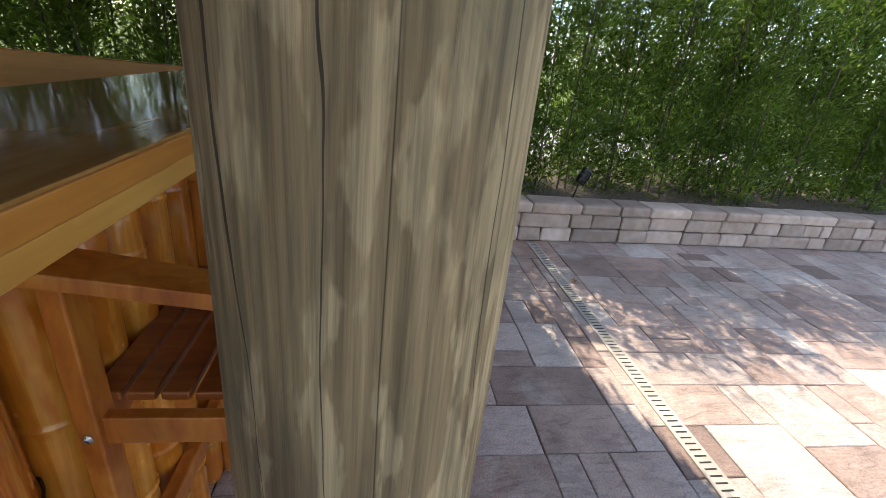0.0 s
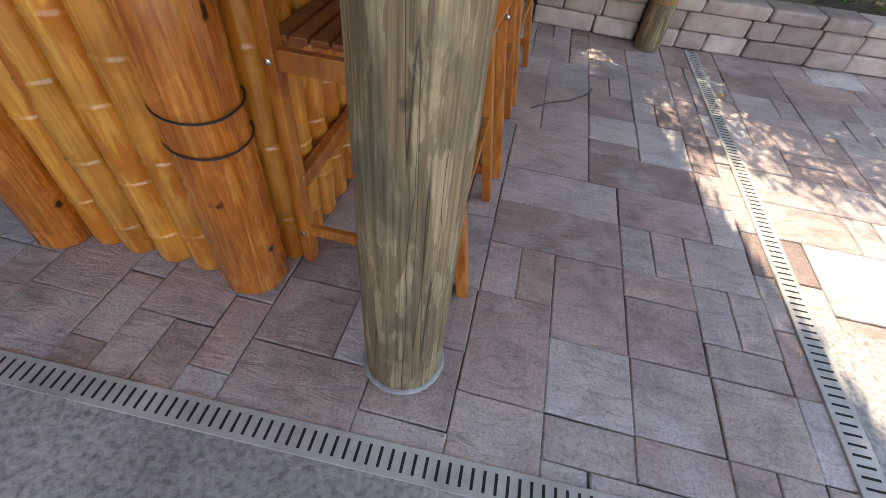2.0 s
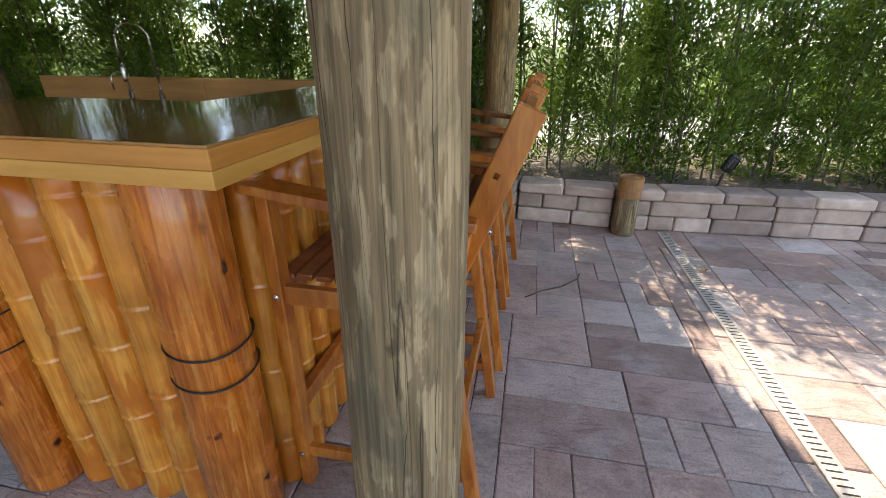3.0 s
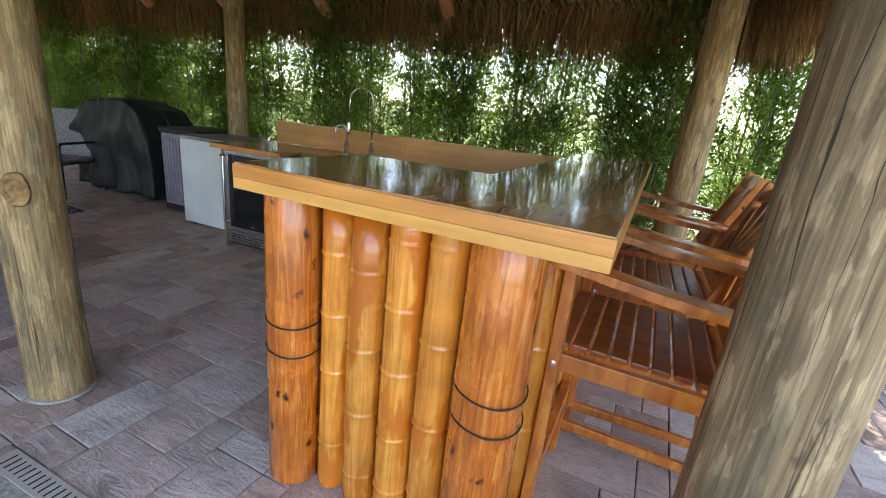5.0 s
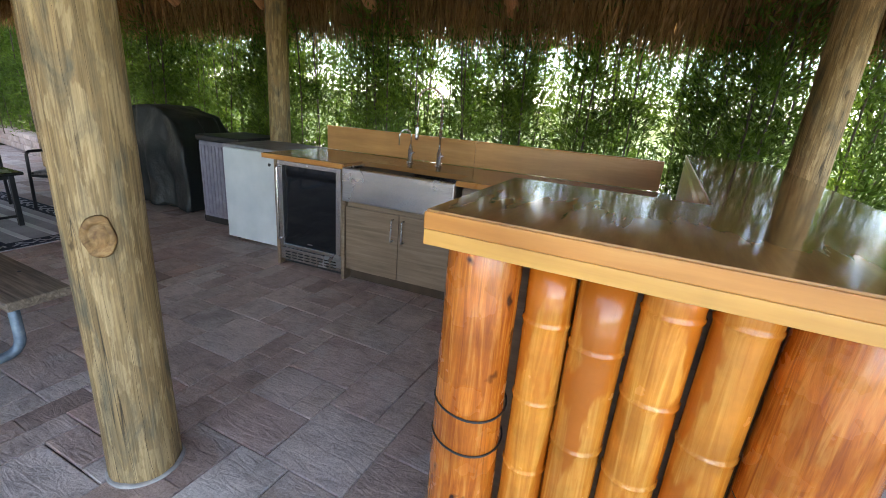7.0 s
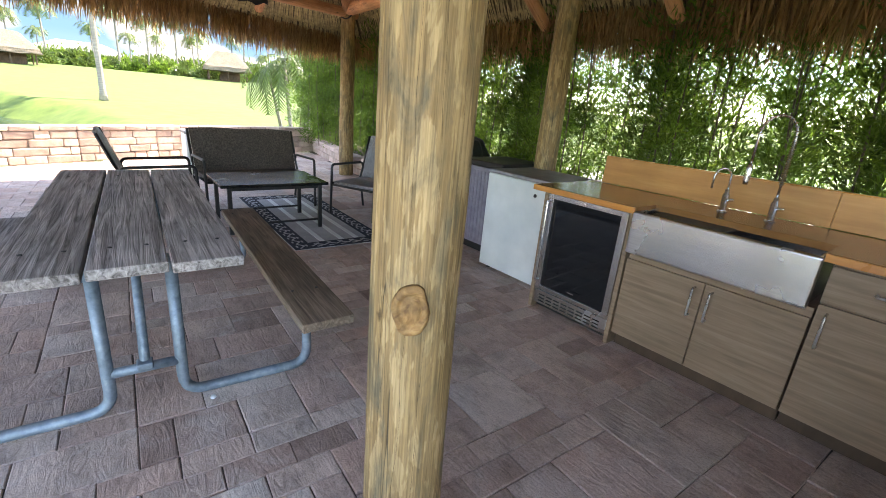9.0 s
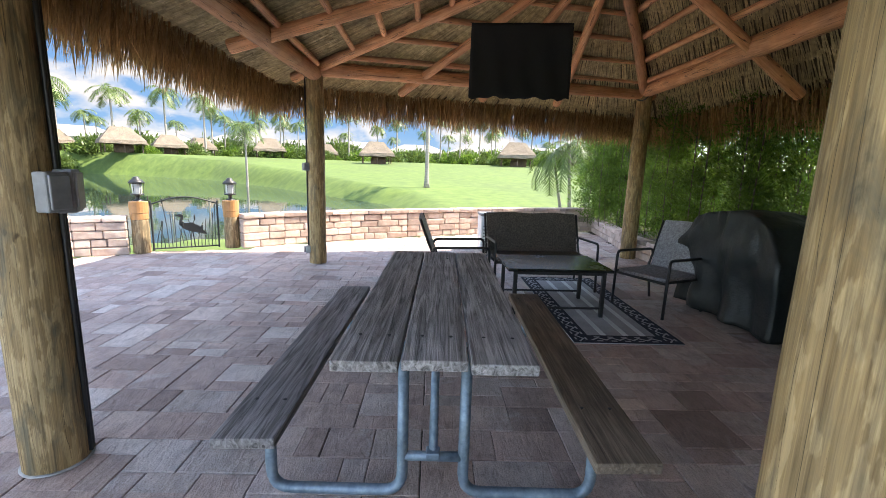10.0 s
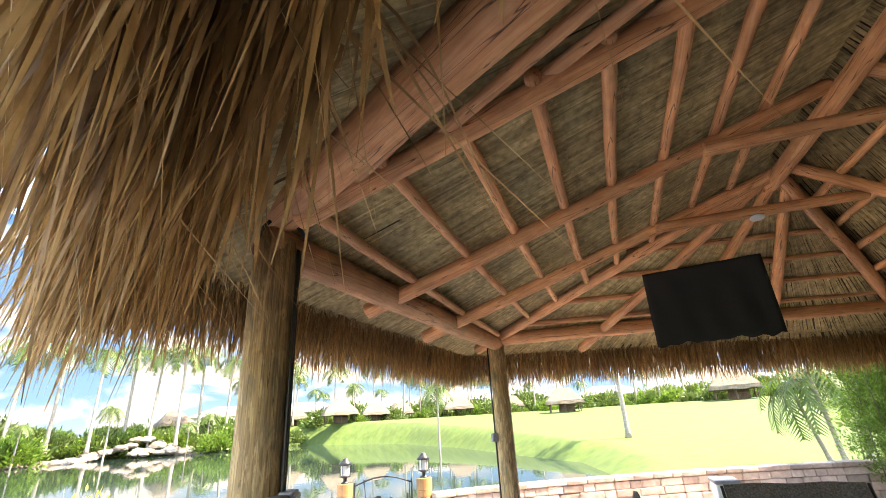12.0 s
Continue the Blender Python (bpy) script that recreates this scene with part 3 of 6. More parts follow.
def build_backdrop():
    """A far curved sheet of blue sky with fair-weather clouds, beyond the houses."""
    m = bpy.data.materials.new("far_blue_sky")
    m.use_nodes = True
    nt = m.node_tree
    nt.nodes.clear()
    tc = nt.nodes.new("ShaderNodeTexCoord")
    sep = nt.nodes.new("ShaderNodeSeparateXYZ")
    nt.links.new(tc.outputs["Object"], sep.inputs[0])
    high = nt.nodes.new("ShaderNodeMapRange")
    high.inputs["From Min"].default_value, high.inputs["From Max"].default_value = 0.0, 66.0
    nt.links.new(sep.outputs["Z"], high.inputs["Value"])
    grad = ramp_node(nt, [(0.0, (0.095, 0.135, 0.17)), (0.2, (0.045, 0.092, 0.165)), (1.0, (0.022, 0.058, 0.145))])
    nt.links.new(high.outputs["Result"], grad.inputs["Fac"])
    mp = nt.nodes.new("ShaderNodeMapping")
    mp.inputs["Scale"].default_value = (1, 1, 2.6)
    nt.links.new(tc.outputs["Object"], mp.inputs["Vector"])
    puff = noise_node(nt, mp.outputs["Vector"], 0.028, 8.0, 0.55, 0.3)
    pr = ramp_node(nt, [(0.49, (0, 0, 0)), (0.60, (1, 1, 1))])
    nt.links.new(puff.outputs["Fac"], pr.inputs["Fac"])
    em = nt.nodes.new("ShaderNodeEmission")
    nt.links.new(blend(nt, "MIX", pr.outputs["Color"], grad.outputs["Color"], (0.165, 0.17, 0.18)), em.inputs["Color"])
    out = nt.nodes.new("ShaderNodeOutputMaterial")
    nt.links.new(em.outputs["Emission"], out.inputs["Surface"])
    verts, faces = [], []
    n = 72
    for i in range(n + 1):
        a = radians(150 + 110 * i / n)
        verts += [(170 * math.cos(a), 170 * math.sin(a), -6), (170 * math.cos(a), 170 * math.sin(a), 66)]
    faces = [(2 * i, 2 * i + 2, 2 * i + 3, 2 * i + 1) for i in range(n)]
    tagged(new("backdrop", from_arrays("backdrop", verts, faces, m)), "blue sky with white clouds above the far gardens", "sky", kind="structure")


build_backdrop()


# ---- posts and roof frame ----
def post(key, top, seed):
    x, y, r = POSTS[key]
    p = thing("post", "peeled round wooden post with cracks and olive stains", "post", "roof posts", m=pose(x, y, 0))
    part("shaft", log_mesh(top, r, r * 0.9, seed, 0.05, 28), POST if key == "A" else POST_SMOOTH, p, smooth=True)
    return p


post_of = {k: post(k, {"A": 2.75, "B": 2.75, "C": 2.68}.get(k, 2.70), 3.7 * i) for i, k in enumerate(POSTS)}


def collar_of_grout(key):
    x, y, r = POSTS[key]
    bm = lathe([(r + 0.002, 0.003), (r + 0.011, 0.003), (r + 0.008, 0.007), (r + 0.002, 0.009)], 32, wobble=0.02)
    part("grout_ring", bm, GROUT, post_of[key], "pale ring of grout round the foot")


for k in "ABCD":
    collar_of_grout(k)


def knot_on(key, direction, z, size=0.062):
    """The big oval branch knot on a post."""
    x, y, r = POSTS[key]
    a = math.atan2(direction[1], direction[0])
    bm = lathe([(size, 0.0), (size * 0.95, 0.006), (size * 0.78, 0.009), (size * 0.66, 0.006), (size * 0.60, 0.001), (size * 0.52, 0.001), (size * 0.44, 0.006), (size * 0.2, 0.004)], 20, wobble=0.16)
    bmesh.ops.scale(bm, vec=(0.72, 1.05, 1), verts=bm.verts)
    m = Matrix.Translation((math.cos(a) * (r - 0.008), math.sin(a) * (r - 0.008), z)) @ Matrix.Rotation(a, 4, "Z") @ Matrix.Rotation(radians(90), 4, "Y") @ Matrix.Rotation(radians(90), 4, "Z")
    part("knot", bm, KNOT, post_of[key], "cut branch knot with a raised rim", m=m, smooth=True)


KNOT = surface("branch_knot_wood", [(0.3, (0.16, 0.08, 0.03)), (0.5, (0.34, 0.19, 0.07)), (0.7, (0.46, 0.29, 0.12))], 22, (1, 1, 1), 0.7, 0.5, big=14, big_amount=0.6, distort=1.5)
knot_on("B", (0.10, -0.09), 0.922)


def round_log(name, p, q, r0, r1, label, seed, group="", sag=0.0, ext=0.0):
    p, q = Vector(p), Vector(q)
    d = (q - p).normalized()
    p, q = p - d * ext, q + d * ext
    ob = new(name, link_mesh(name, log_mesh((q - p).length, r0, r1, seed, 0.06, 14, sag), BEAM, True))
    ob.matrix_world = between(p, q)
    return tagged(ob, label, "roof log", group, "structure")


def plate(a, b, z, r, seed, ext=0.16):
    (ax, ay, _), (bx, by, _) = POSTS[a], POSTS[b]
    round_log("beam", (ax, ay, z), (bx, by, z), r, r * 0.92, "thick peeled orange log beam laid across the posts", seed, "roof beams", ext=ext)


plate("C", "D", 2.66, 0.115, 1.0, 0.10)
plate("D", "E", 2.73, 0.10, 2.0)
plate("E", "F", 2.78, 0.115, 3.0)
plate("F", "G", 2.78, 0.11, 4.0)
plate("G", "A", 2.80, 0.10, 5.0)
plate("A", "B", 2.84, 0.11, 6.0)
round_log("beam", (-2.16, -1.08, 2.84), (-0.72, 1.36, 2.84), 0.122, 0.112, "thick peeled orange log beam laid across the posts", 7.0, "roof beams")

R1, RQ, R2 = Vector((-4.70, 2.68, ZRIDGE)), Vector((-1.95, 2.68, ZRIDGE)), Vector((0.40, 2.68, ZRIDGE))
PLATE = {k: Vector((POSTS[k][0], POSTS[k][1], ZPLATE + (0.05 if k in "AB" else 0))) for k in POSTS}
EAVE = {"A": Vector((3.45, 0.45, 2.42)), "B": Vector((-0.10, 0.42, 2.42)), "C": Vector((-1.68, -1.86, ZEAVE)), "D": Vector((-7.35, -1.55, ZEAVE)),
        "E": Vector((-8.25, 5.35, 2.28)), "G": Vector((2.42, 5.0, 2.24))}
FACES = {"S": ("D", "C", RQ, R1), "CB": ("C", "B", RQ, RQ), "BA": ("B", "A", R2, RQ), "EAST": ("A", "G", R2, R2), "N": ("G", "E", R1, R2), "W": ("E", "D", R1, R1)}


def on_face(f, u, v):
    """A place on a roof face: u along the eave, v from eave (0) to ridge (1); minus v hangs out past the eave."""
    a, b, c, d = FACES[f]
    lo = EAVE[a].lerp(EAVE[b], u)
    hi = d.lerp(c, u)
    return lo.lerp(hi, v) if v >= 0 else lo + (lo - hi) * (-v)


def line_on_face(f, p, q, drop):
    """Lays a log under a face along the plan line p to q."""
    a, b, c, d = FACES[f]
    n = (EAVE[b] - EAVE[a]).cross(d - EAVE[a]).normalized()
    if n.z < 0:
        n = -n
    z = [EAVE[a].z - (n.x * (x - EAVE[a].x) + n.y * (y - EAVE[a].y)) / n.z - drop for x, y in (p, q)]
    return (p[0], p[1], z[0]), (q[0], q[1], z[1])


RAFTER = "peeled orange roof rafter under the thatch"
for i, x in enumerate((-1.97, -3.45, -4.80)):
    p, q = line_on_face("S", (x, -1.08 if i else -0.72), (x, 2.64), 0.13 if i else 0.10)
    round_log("rafter", p, q, 0.07, 0.055, RAFTER, 11 + i, "roof rafters", 0.02)
for i, x in enumerate((-4.72, -3.30, -1.85, -0.35)):
    p, q = line_on_face("N", (x, 4.90), (x, 2.74), 0.17)
    round_log("rafter", p, q, 0.065, 0.055, RAFTER, 21 + i, "roof rafters", 0.02)
for i, (k, top) in enumerate((("D", R1), ("E", R1), ("B", RQ), ("G", R2), ("A", R2))):
    p, q = PLATE[k].copy(), top.copy()
    p.z, q.z = p.z - 0.02, q.z - 0.16
    round_log("rafter", p + (p - q) * 0.10, q, 0.075, 0.06, "peeled log hip rafter rising from a corner post", 31 + i, "roof rafters", 0.02)
for i, (y0, f) in enumerate(((0.85, 0), (1.95, 1), (3.05, 2))):
    base = PLATE["D"].lerp(PLATE["E"], (y0 + 0.62) / 5.14)
    p = base + (base - R1) * 0.16
    round_log("rafter", (p.x, p.y, p.z - 0.03), (R1.x - 0.15, R1.y + (i - 1) * 0.12, R1.z - 0.20), 0.065, 0.05, RAFTER, 41 + i, "roof rafters", 0.02)
round_log("ridge_beam", R1 + Vector((-0.2, 0, -0.2)), R2 + Vector((0.2, 0, -0.2)), 0.075, 0.07, "peeled log ridge beam under the thatch", 51)
for i, y in enumerate((-0.62, -0.14, 0.27, 0.68, 1.06, 1.46, 1.84, 2.2)):
    w = (y + 0.62) / 3.3
    p, q = line_on_face("S", (-1.88, y - 0.04), (-6.3 + 1.5 * w, y + 0.10), 0.075)
    round_log("purlin", p, q, 0.042, 0.034, "thin peeled pole purlin tied across the rafters", 61 + i, "roof purlins", 0.02)
for i, w in enumerate((0.10, 0.26, 0.42, 0.58, 0.74)):
    p, q = PLATE["D"].lerp(R1, w), PLATE["E"].lerp(R1, w)
    round_log("purlin", p - Vector((0, 0, 0.0)), q, 0.038, 0.032, "thin peeled pole purlin tied across the rafters", 71 + i, "roof purlins", 0.01)
    p, q = PLATE["E"].lerp(R1, w), Vector((1.9, PLATE["G"].y, ZPLATE)).lerp(R2, w)
    round_log("purlin", p, q, 0.038, 0.034, "thin peeled pole purlin tied across the rafters", 81 + i, "roof purlins", 0.01)
    p, q = PLATE["C"].lerp(RQ, w), PLATE["B"].lerp(RQ, w)
    round_log("purlin", p, q, 0.036, 0.032, "thin peeled pole purlin tied across the rafters", 91 + i, "roof purlins", 0.01)
for i, (x, z) in enumerate(((-3.42, 3.42), (-4.76, 3.36), (-1.95, 3.42))):
    half = (ZRIDGE - 0.18 - z)
    round_log("collar_tie", (x, 2.66 - half / 0.29, z), (x, 2.66 + half / 0.5, z), 0.055, 0.05, "peeled log collar tie between facing rafters", 101 + i, "collar ties")


# ---- thatch ----
def build_thatch():
    rng = np.random.default_rng(5)
    verts, faces = [], []
    for f, (a, b, c, d) in FACES.items():
        up = Vector((0, 0, 0.05))
        quad = [EAVE[a] + up, EAVE[b] + up, c + up, d + up] if c is not d else [EAVE[a] + up, EAVE[b] + up, c + up]
        n = len(verts)
        k = len(quad)
        verts += quad + [p + Vector((0, 0, 0.22)) for p in quad]
        faces += [tuple(range(n, n + k)), tuple(range(n + k, n + 2 * k))[::-1]]
        faces += [(n + i, n + (i + 1) % k, n + k + (i + 1) % k, n + k + i) for i in range(k)]
    tagged(new("thatch_roof", from_arrays("thatch_roof", verts, faces, THATCH)), "thick roof of packed dry palm thatch", "thatched roof", kind="structure")
    # folded fan leaves lying up the slope, seen from below
    verts, faces = [], []
    for f, (a, b, c, d) in FACES.items():
        wide = (EAVE[b] - EAVE[a]).length
        for course in range(9):
            v0 = course / 9.0
            m = int(wide / 0.021)
            for i in range(m):
                u = (i + rng.uniform(-0.4, 0.4)) / m
                if not 0.004 < u < 0.996:
                    continue
                p = on_face(f, u, max(v0 - 0.01 + rng.uniform(-0.012, 0.012), 0))
                q = on_face(f, min(max(u + rng.uniform(-0.006, 0.006), 0), 1), min(v0 + 0.125, 1.0))
                side = (EAVE[b] - EAVE[a]).normalized() * (0.0115 * (1 - 0.75 * v0 * (c is d)))
                lift = Vector((0, 0, 0.030 - rng.uniform(0, 0.008)))
                n = len(verts)
                tilt = Vector((0, 0, 0.006 + rng.uniform(-0.003, 0.003)))
                verts += [p - side + lift - tilt, p + side + lift + tilt, q + side + lift + tilt, q - side + lift - tilt]
                faces.append((n, n + 1, n + 2, n + 3))
    tagged(new("thatch_lining", from_arrays("thatch_lining", verts, faces, FANLEAF)), "close rows of folded dry palm leaves seen from below", "thatch", kind="stuff")
    # hanging fringe
    for f, (a, b, c, d) in FACES.items():
        verts, faces = [], []
        wide = (EAVE[b] - EAVE[a]).length
        out = (on_face(f, 0.5, 0) - on_face(f, 0.5, 0.3)).normalized()
        along = (EAVE[b] - EAVE[a]).normalized()
        flat = Vector((out.x, out.y, 0)).normalized()
        for i in range(int(wide * 620)):
            u = rng.uniform(-0.01, 1.01)
            depth = rng.uniform(0, 1) ** 1.4
            p = on_face(f, min(max(u, 0), 1), 0) + Vector((0, 0, 0.10 - 0.09 * depth)) - flat * (0.42 * depth - 0.05) + Vector((0, 0, 0.12 * depth))
            length = rng.uniform(0.26, 0.52) * (1.0 + 0.25 * rng.random() ** 4)
            if f in ("CB", "BA"):
                p = p - flat * 0.22 * depth + Vector((0, 0, 0.1 * depth))
                length = length * 1.25 + 0.3 * rng.random() ** 8
            lean = flat * rng.uniform(0.02, 0.28) + along * rng.normal(0, 0.13)
            w = rng.uniform(0.004, 0.011) * (1.35 if f in ("CB", "BA") else 1.0)
            twist = rng.uniform(0, math.pi)
            side = (along * math.cos(twist) + flat * math.sin(twist)) * w
            curl = along * rng.normal(0, 0.05) + flat * rng.uniform(-0.07, 0.04)
            n = len(verts)
            for t, ww in ((0, 0.7), (0.4, 1.0), (0.75, 0.7), (1.0, 0.12)):
                c3 = p + (lean * t + curl * t * t + Vector((0, 0, -1)) * (t - 0.10 * t * t)) * length
                verts += [c3 - side * ww, c3 + side * ww]
            faces += [(n + 2 * j, n + 2 * j + 1, n + 2 * j + 3, n + 2 * j + 2) for j in range(3)]
        tagged(new("thatch_fringe", from_arrays("thatch_fringe", verts, faces, FROND)), "ragged fringe of dry palm strips hanging from the eave", "thatch", "eave fringes", "stuff")


build_thatch()


def build_loose_strands():
    """Long curling strips that have come loose and dangle below the eave."""
    rng = np.random.default_rng(91)
    for f, count in (("CB", 240), ("BA", 90), ("S", 40)):
        verts, faces = [], []
        a, b, c, d = FACES[f]
        along = (EAVE[b] - EAVE[a]).normalized()
        flat = Vector((-along.y, along.x, 0))
        for i in range(count):
            p = on_face(f, rng.uniform(0.02, 0.98), rng.uniform(0.0, 0.22 if f == "CB" else 0.08)) + Vector((0, 0, 0.01))
            length = rng.uniform(0.3, 0.75)
            w = rng.uniform(0.003, 0.008)
            lean = along * rng.normal(0, 0.35) + flat * rng.normal(0, 0.35)
            curl = along * rng.normal(0, 0.45) + flat * rng.normal(0, 0.45)
            tw0, tw1 = rng.uniform(0, math.pi), rng.uniform(-2.0, 2.0)
            n = len(verts)
            for k in range(8):
                t = k / 7
                at = p + (lean * t + curl * t * t * (1 - 0.5 * t) + Vector((0, 0, -1)) * t) * length
                side = (along * math.cos(tw0 + tw1 * t) + flat * math.sin(tw0 + tw1 * t)) * w * (1.05 - t)
                verts += [at - side, at + side]
            faces += [(n + 2 * j, n + 2 * j + 1, n + 2 * j + 3, n + 2 * j + 2) for j in range(7)]
        tagged(new("loose_strands", from_arrays("loose_strands", verts, faces, STRAND)), "loose tan palm strips dangling from the thatch", "thatch", "loose strands", "stuff")


STRAND = surface("loose_tan_palm_strip", [(0.25, (0.36, 0.22, 0.09)), (0.5, (0.52, 0.34, 0.15)), (0.75, (0.64, 0.46, 0.24))], 10, (2, 2, 0.5), 0.7, 0.2, big=2.0, big_amount=0.3, vary="island", translucent=0.25)
build_loose_strands()


# ---- the bar ----
BAR = pose(0.517, 1.317, 0, 0, 0, SKEW)      # u along the front, v towards the hedge
ZBAR = 1.158


def prism(outline, z0, z1, bevel=0.0):
    """A slab with that outline."""
    bm = bmesh.new()
    low = [bm.verts.new((x, y, z0)) for x, y in outline]
    high = [bm.verts.new((x, y, z1)) for x, y in outline]
    n = len(outline)
    bm.faces.new(low[::-1])
    bm.faces.new(high)
    for i in range(n):
        bm.faces.new((low[i], low[(i + 1) % n], high[(i + 1) % n], high[i]))
    if bevel:
        bmesh.ops.bevel(bm, geom=[e for e in bm.edges], offset=bevel, segments=2, affect="EDGES", profile=0.5)
    bmesh.ops.recalc_face_normals(bm, faces=bm.faces)
    return bm


def bamboo_mesh(h, r, seed):
    rnd = random.Random(seed)
    prof, z = [(r * 0.9, 0.0), (r * 0.986, 0.008), (r * 0.986, 0.03)], rnd.uniform(0.10, 0.2)
    while z < h - 0.05:
        prof += [(r * 0.986, z - 0.030), (r * 0.986, z - 0.012), (r * 1.035, z - 0.003), (r * 1.035, z + 0.001), (r * 0.968, z + 0.005), (r * 0.986, z + 0.012), (r * 0.986, z + 0.030)]
        z += rnd.uniform(0.20, 0.30)
    prof.append((r * 0.986, h))
    bm = lathe(prof, 18, wobble=0.012, seed=seed)
    bend = rnd.uniform(-0.008, 0.008)
    for v in bm.verts:
        v.co.x += bend * math.sin(math.pi * v.co.z / h)
    return bm


def build_bar():
    bar = thing("bar_counter", "raised bar of varnished logs and bamboo with a thick wooden top", "bar counter", m=BAR)
    outline = [(0, 0), (1.047, 0), (1.047, 2.86), (0.56, 2.86), (0.56, 0.61), (0, 0.61)]
    part("bar_top_edge", prism(outline, ZBAR - 0.040, ZBAR - 0.003, 0.0025), EDGE, bar, "honey-coloured laminated wooden edge")
    part("bar_under_edge", prism([(u + (0.001 if u < 0.5 else -0.001), v + (0.001 if v < 0.3 else -0.001)) for u, v in outline], ZBAR - 0.074, ZBAR - 0.0405, 0.002), EDGEPALE, bar, "paler yellow lower board of the edge")
    inner = [(0.004, 0.004), (1.043, 0.004), (1.043, 2.856), (0.564, 2.856), (0.564, 0.606), (0.004, 0.606)]
    part("bar_top", prism(inner, ZBAR - 0.004, ZBAR + 0.002, 0.0015), BARTOP, bar, "glossy dark epoxy surface")
    # the backing panels behind the poles
    part("front_panel", box(0.66, 0.03, 1.08, 0.003, (0.42, 0.27, 0.543)), CABINET, bar)
    part("side_panel", box(0.03, 2.44, 1.08, 0.003, (0.80, 1.59, 0.543)), CABINET, bar)
    part("riser_panel", box(0.02, 2.2, 0.24, 0.003, (0.572, 1.72, 0.965)), SPLASH, bar)
    for (u, v, r, seed) in ((0.092, 0.152, 0.093, 4.0), (0.797, 0.175, 0.104, 9.0)):
        lg = part("log", log_mesh(ZBAR - 0.075, r, r * 0.97, seed, 0.035, 28), LOG, bar, "varnished red log with knots", m=pose(u, v, 0), smooth=True)
        for z in (0.540, 0.634) if r > 0.1 else (0.538, 0.643):
            ring = tube([((r + 0.001) * math.cos(a), (r + 0.001) * math.sin(a), z + 0.006 * math.sin(2 * a)) for a in [2 * math.pi * i / 40 for i in range(41)]], 0.0028, 6)
            part("scorched_groove", ring, BLACKMETAL, lg, "dark ring burned round the log")
    for i in range(4):
        part("bamboo_pole", bamboo_mesh(ZBAR - 0.075, (0.056, 0.061, 0.062, 0.060)[i], 2.0 + i), BAMBOO, bar, m=pose((0.246, 0.368, 0.499, 0.629)[i], 0.185, 0, 0, 0, 70 * i), smooth=True)
    shared = [link_mesh("bamboo_pole", bamboo_mesh(ZBAR - 0.075, 0.056, 20.0 + k), BAMBOO, True) for k in range(5)]
    for i in range(21):
        ob = new("bamboo_pole", shared[i % 5])
        ob.parent = bar
        ob.matrix_local = pose(0.868, 0.312 + 0.1165 * i, 0, 0, 0, 97 * i)


build_bar()


# ---- kitchen run along the hedge ----
YF = 3.20


def bar_handle(parent, length, m):
    h = part("handle", tube(rounded([(0, 0, -length / 2), (0, -0.035, -length / 2), (0, -0.035, length / 2), (0, 0, length / 2)], 0.008, 3), 0.006, 8), STEEL, parent, "brushed steel bar handle", m=m, smooth=True)
    return h


def cabinet_unit(x0, x1, doors, drawer, name, label, z_top=0.868):
    c = thing(name, label, "cabinet", "kitchen cabinets", m=pose(x0, YF, 0))
    w = x1 - x0
    part("body", box(w - 0.004, 0.60, z_top - 0.09, 0.002, (w / 2, 0.322, 0.09 + (z_top - 0.09) / 2)), CABINET, c)
    part("plinth", box(w - 0.004, 0.54, 0.088, 0.001, (w / 2, 0.34, 0.046)), DARKWOOD, c, "recessed dark plinth")
    low = z_top - 0.19 if drawer else z_top - 0.01
    if doors == 2 and not drawer:
        low = 0.60
    n = doors
    for i in range(n):
        a, b = w * i / n + 0.003, w * (i + 1) / n - 0.003
        d = part("door", box(b - a, 0.019, low - 0.10 - 0.006, 0.0015, ((a + b) / 2, 0.0105, (low + 0.094) / 2)), CABINET, c)
        hx = b - 0.04 if (n == 2 and i == 0) else a + 0.04
        bar_handle(d, 0.16, pose(hx, 0.0, low - 0.12))
    if drawer:
        d = part("drawer", box(w - 0.006, 0.019, 0.165, 0.0015, (w / 2, 0.0105, z_top - 0.10)), CABINET, c)
        bar_handle(d, 0.2, pose(w / 2, 0.0, z_top - 0.09, 0, 90, 0))
    return c


cabinet_unit(-0.985, -0.085, 2, False, "sink_cabinet", "taupe wood-grain sink cabinet with two doors", 0.64)
cabinet_unit(-0.080, 0.455, 1, True, "drawer_cabinet", "taupe wood-grain cabinet with a drawer above one door")


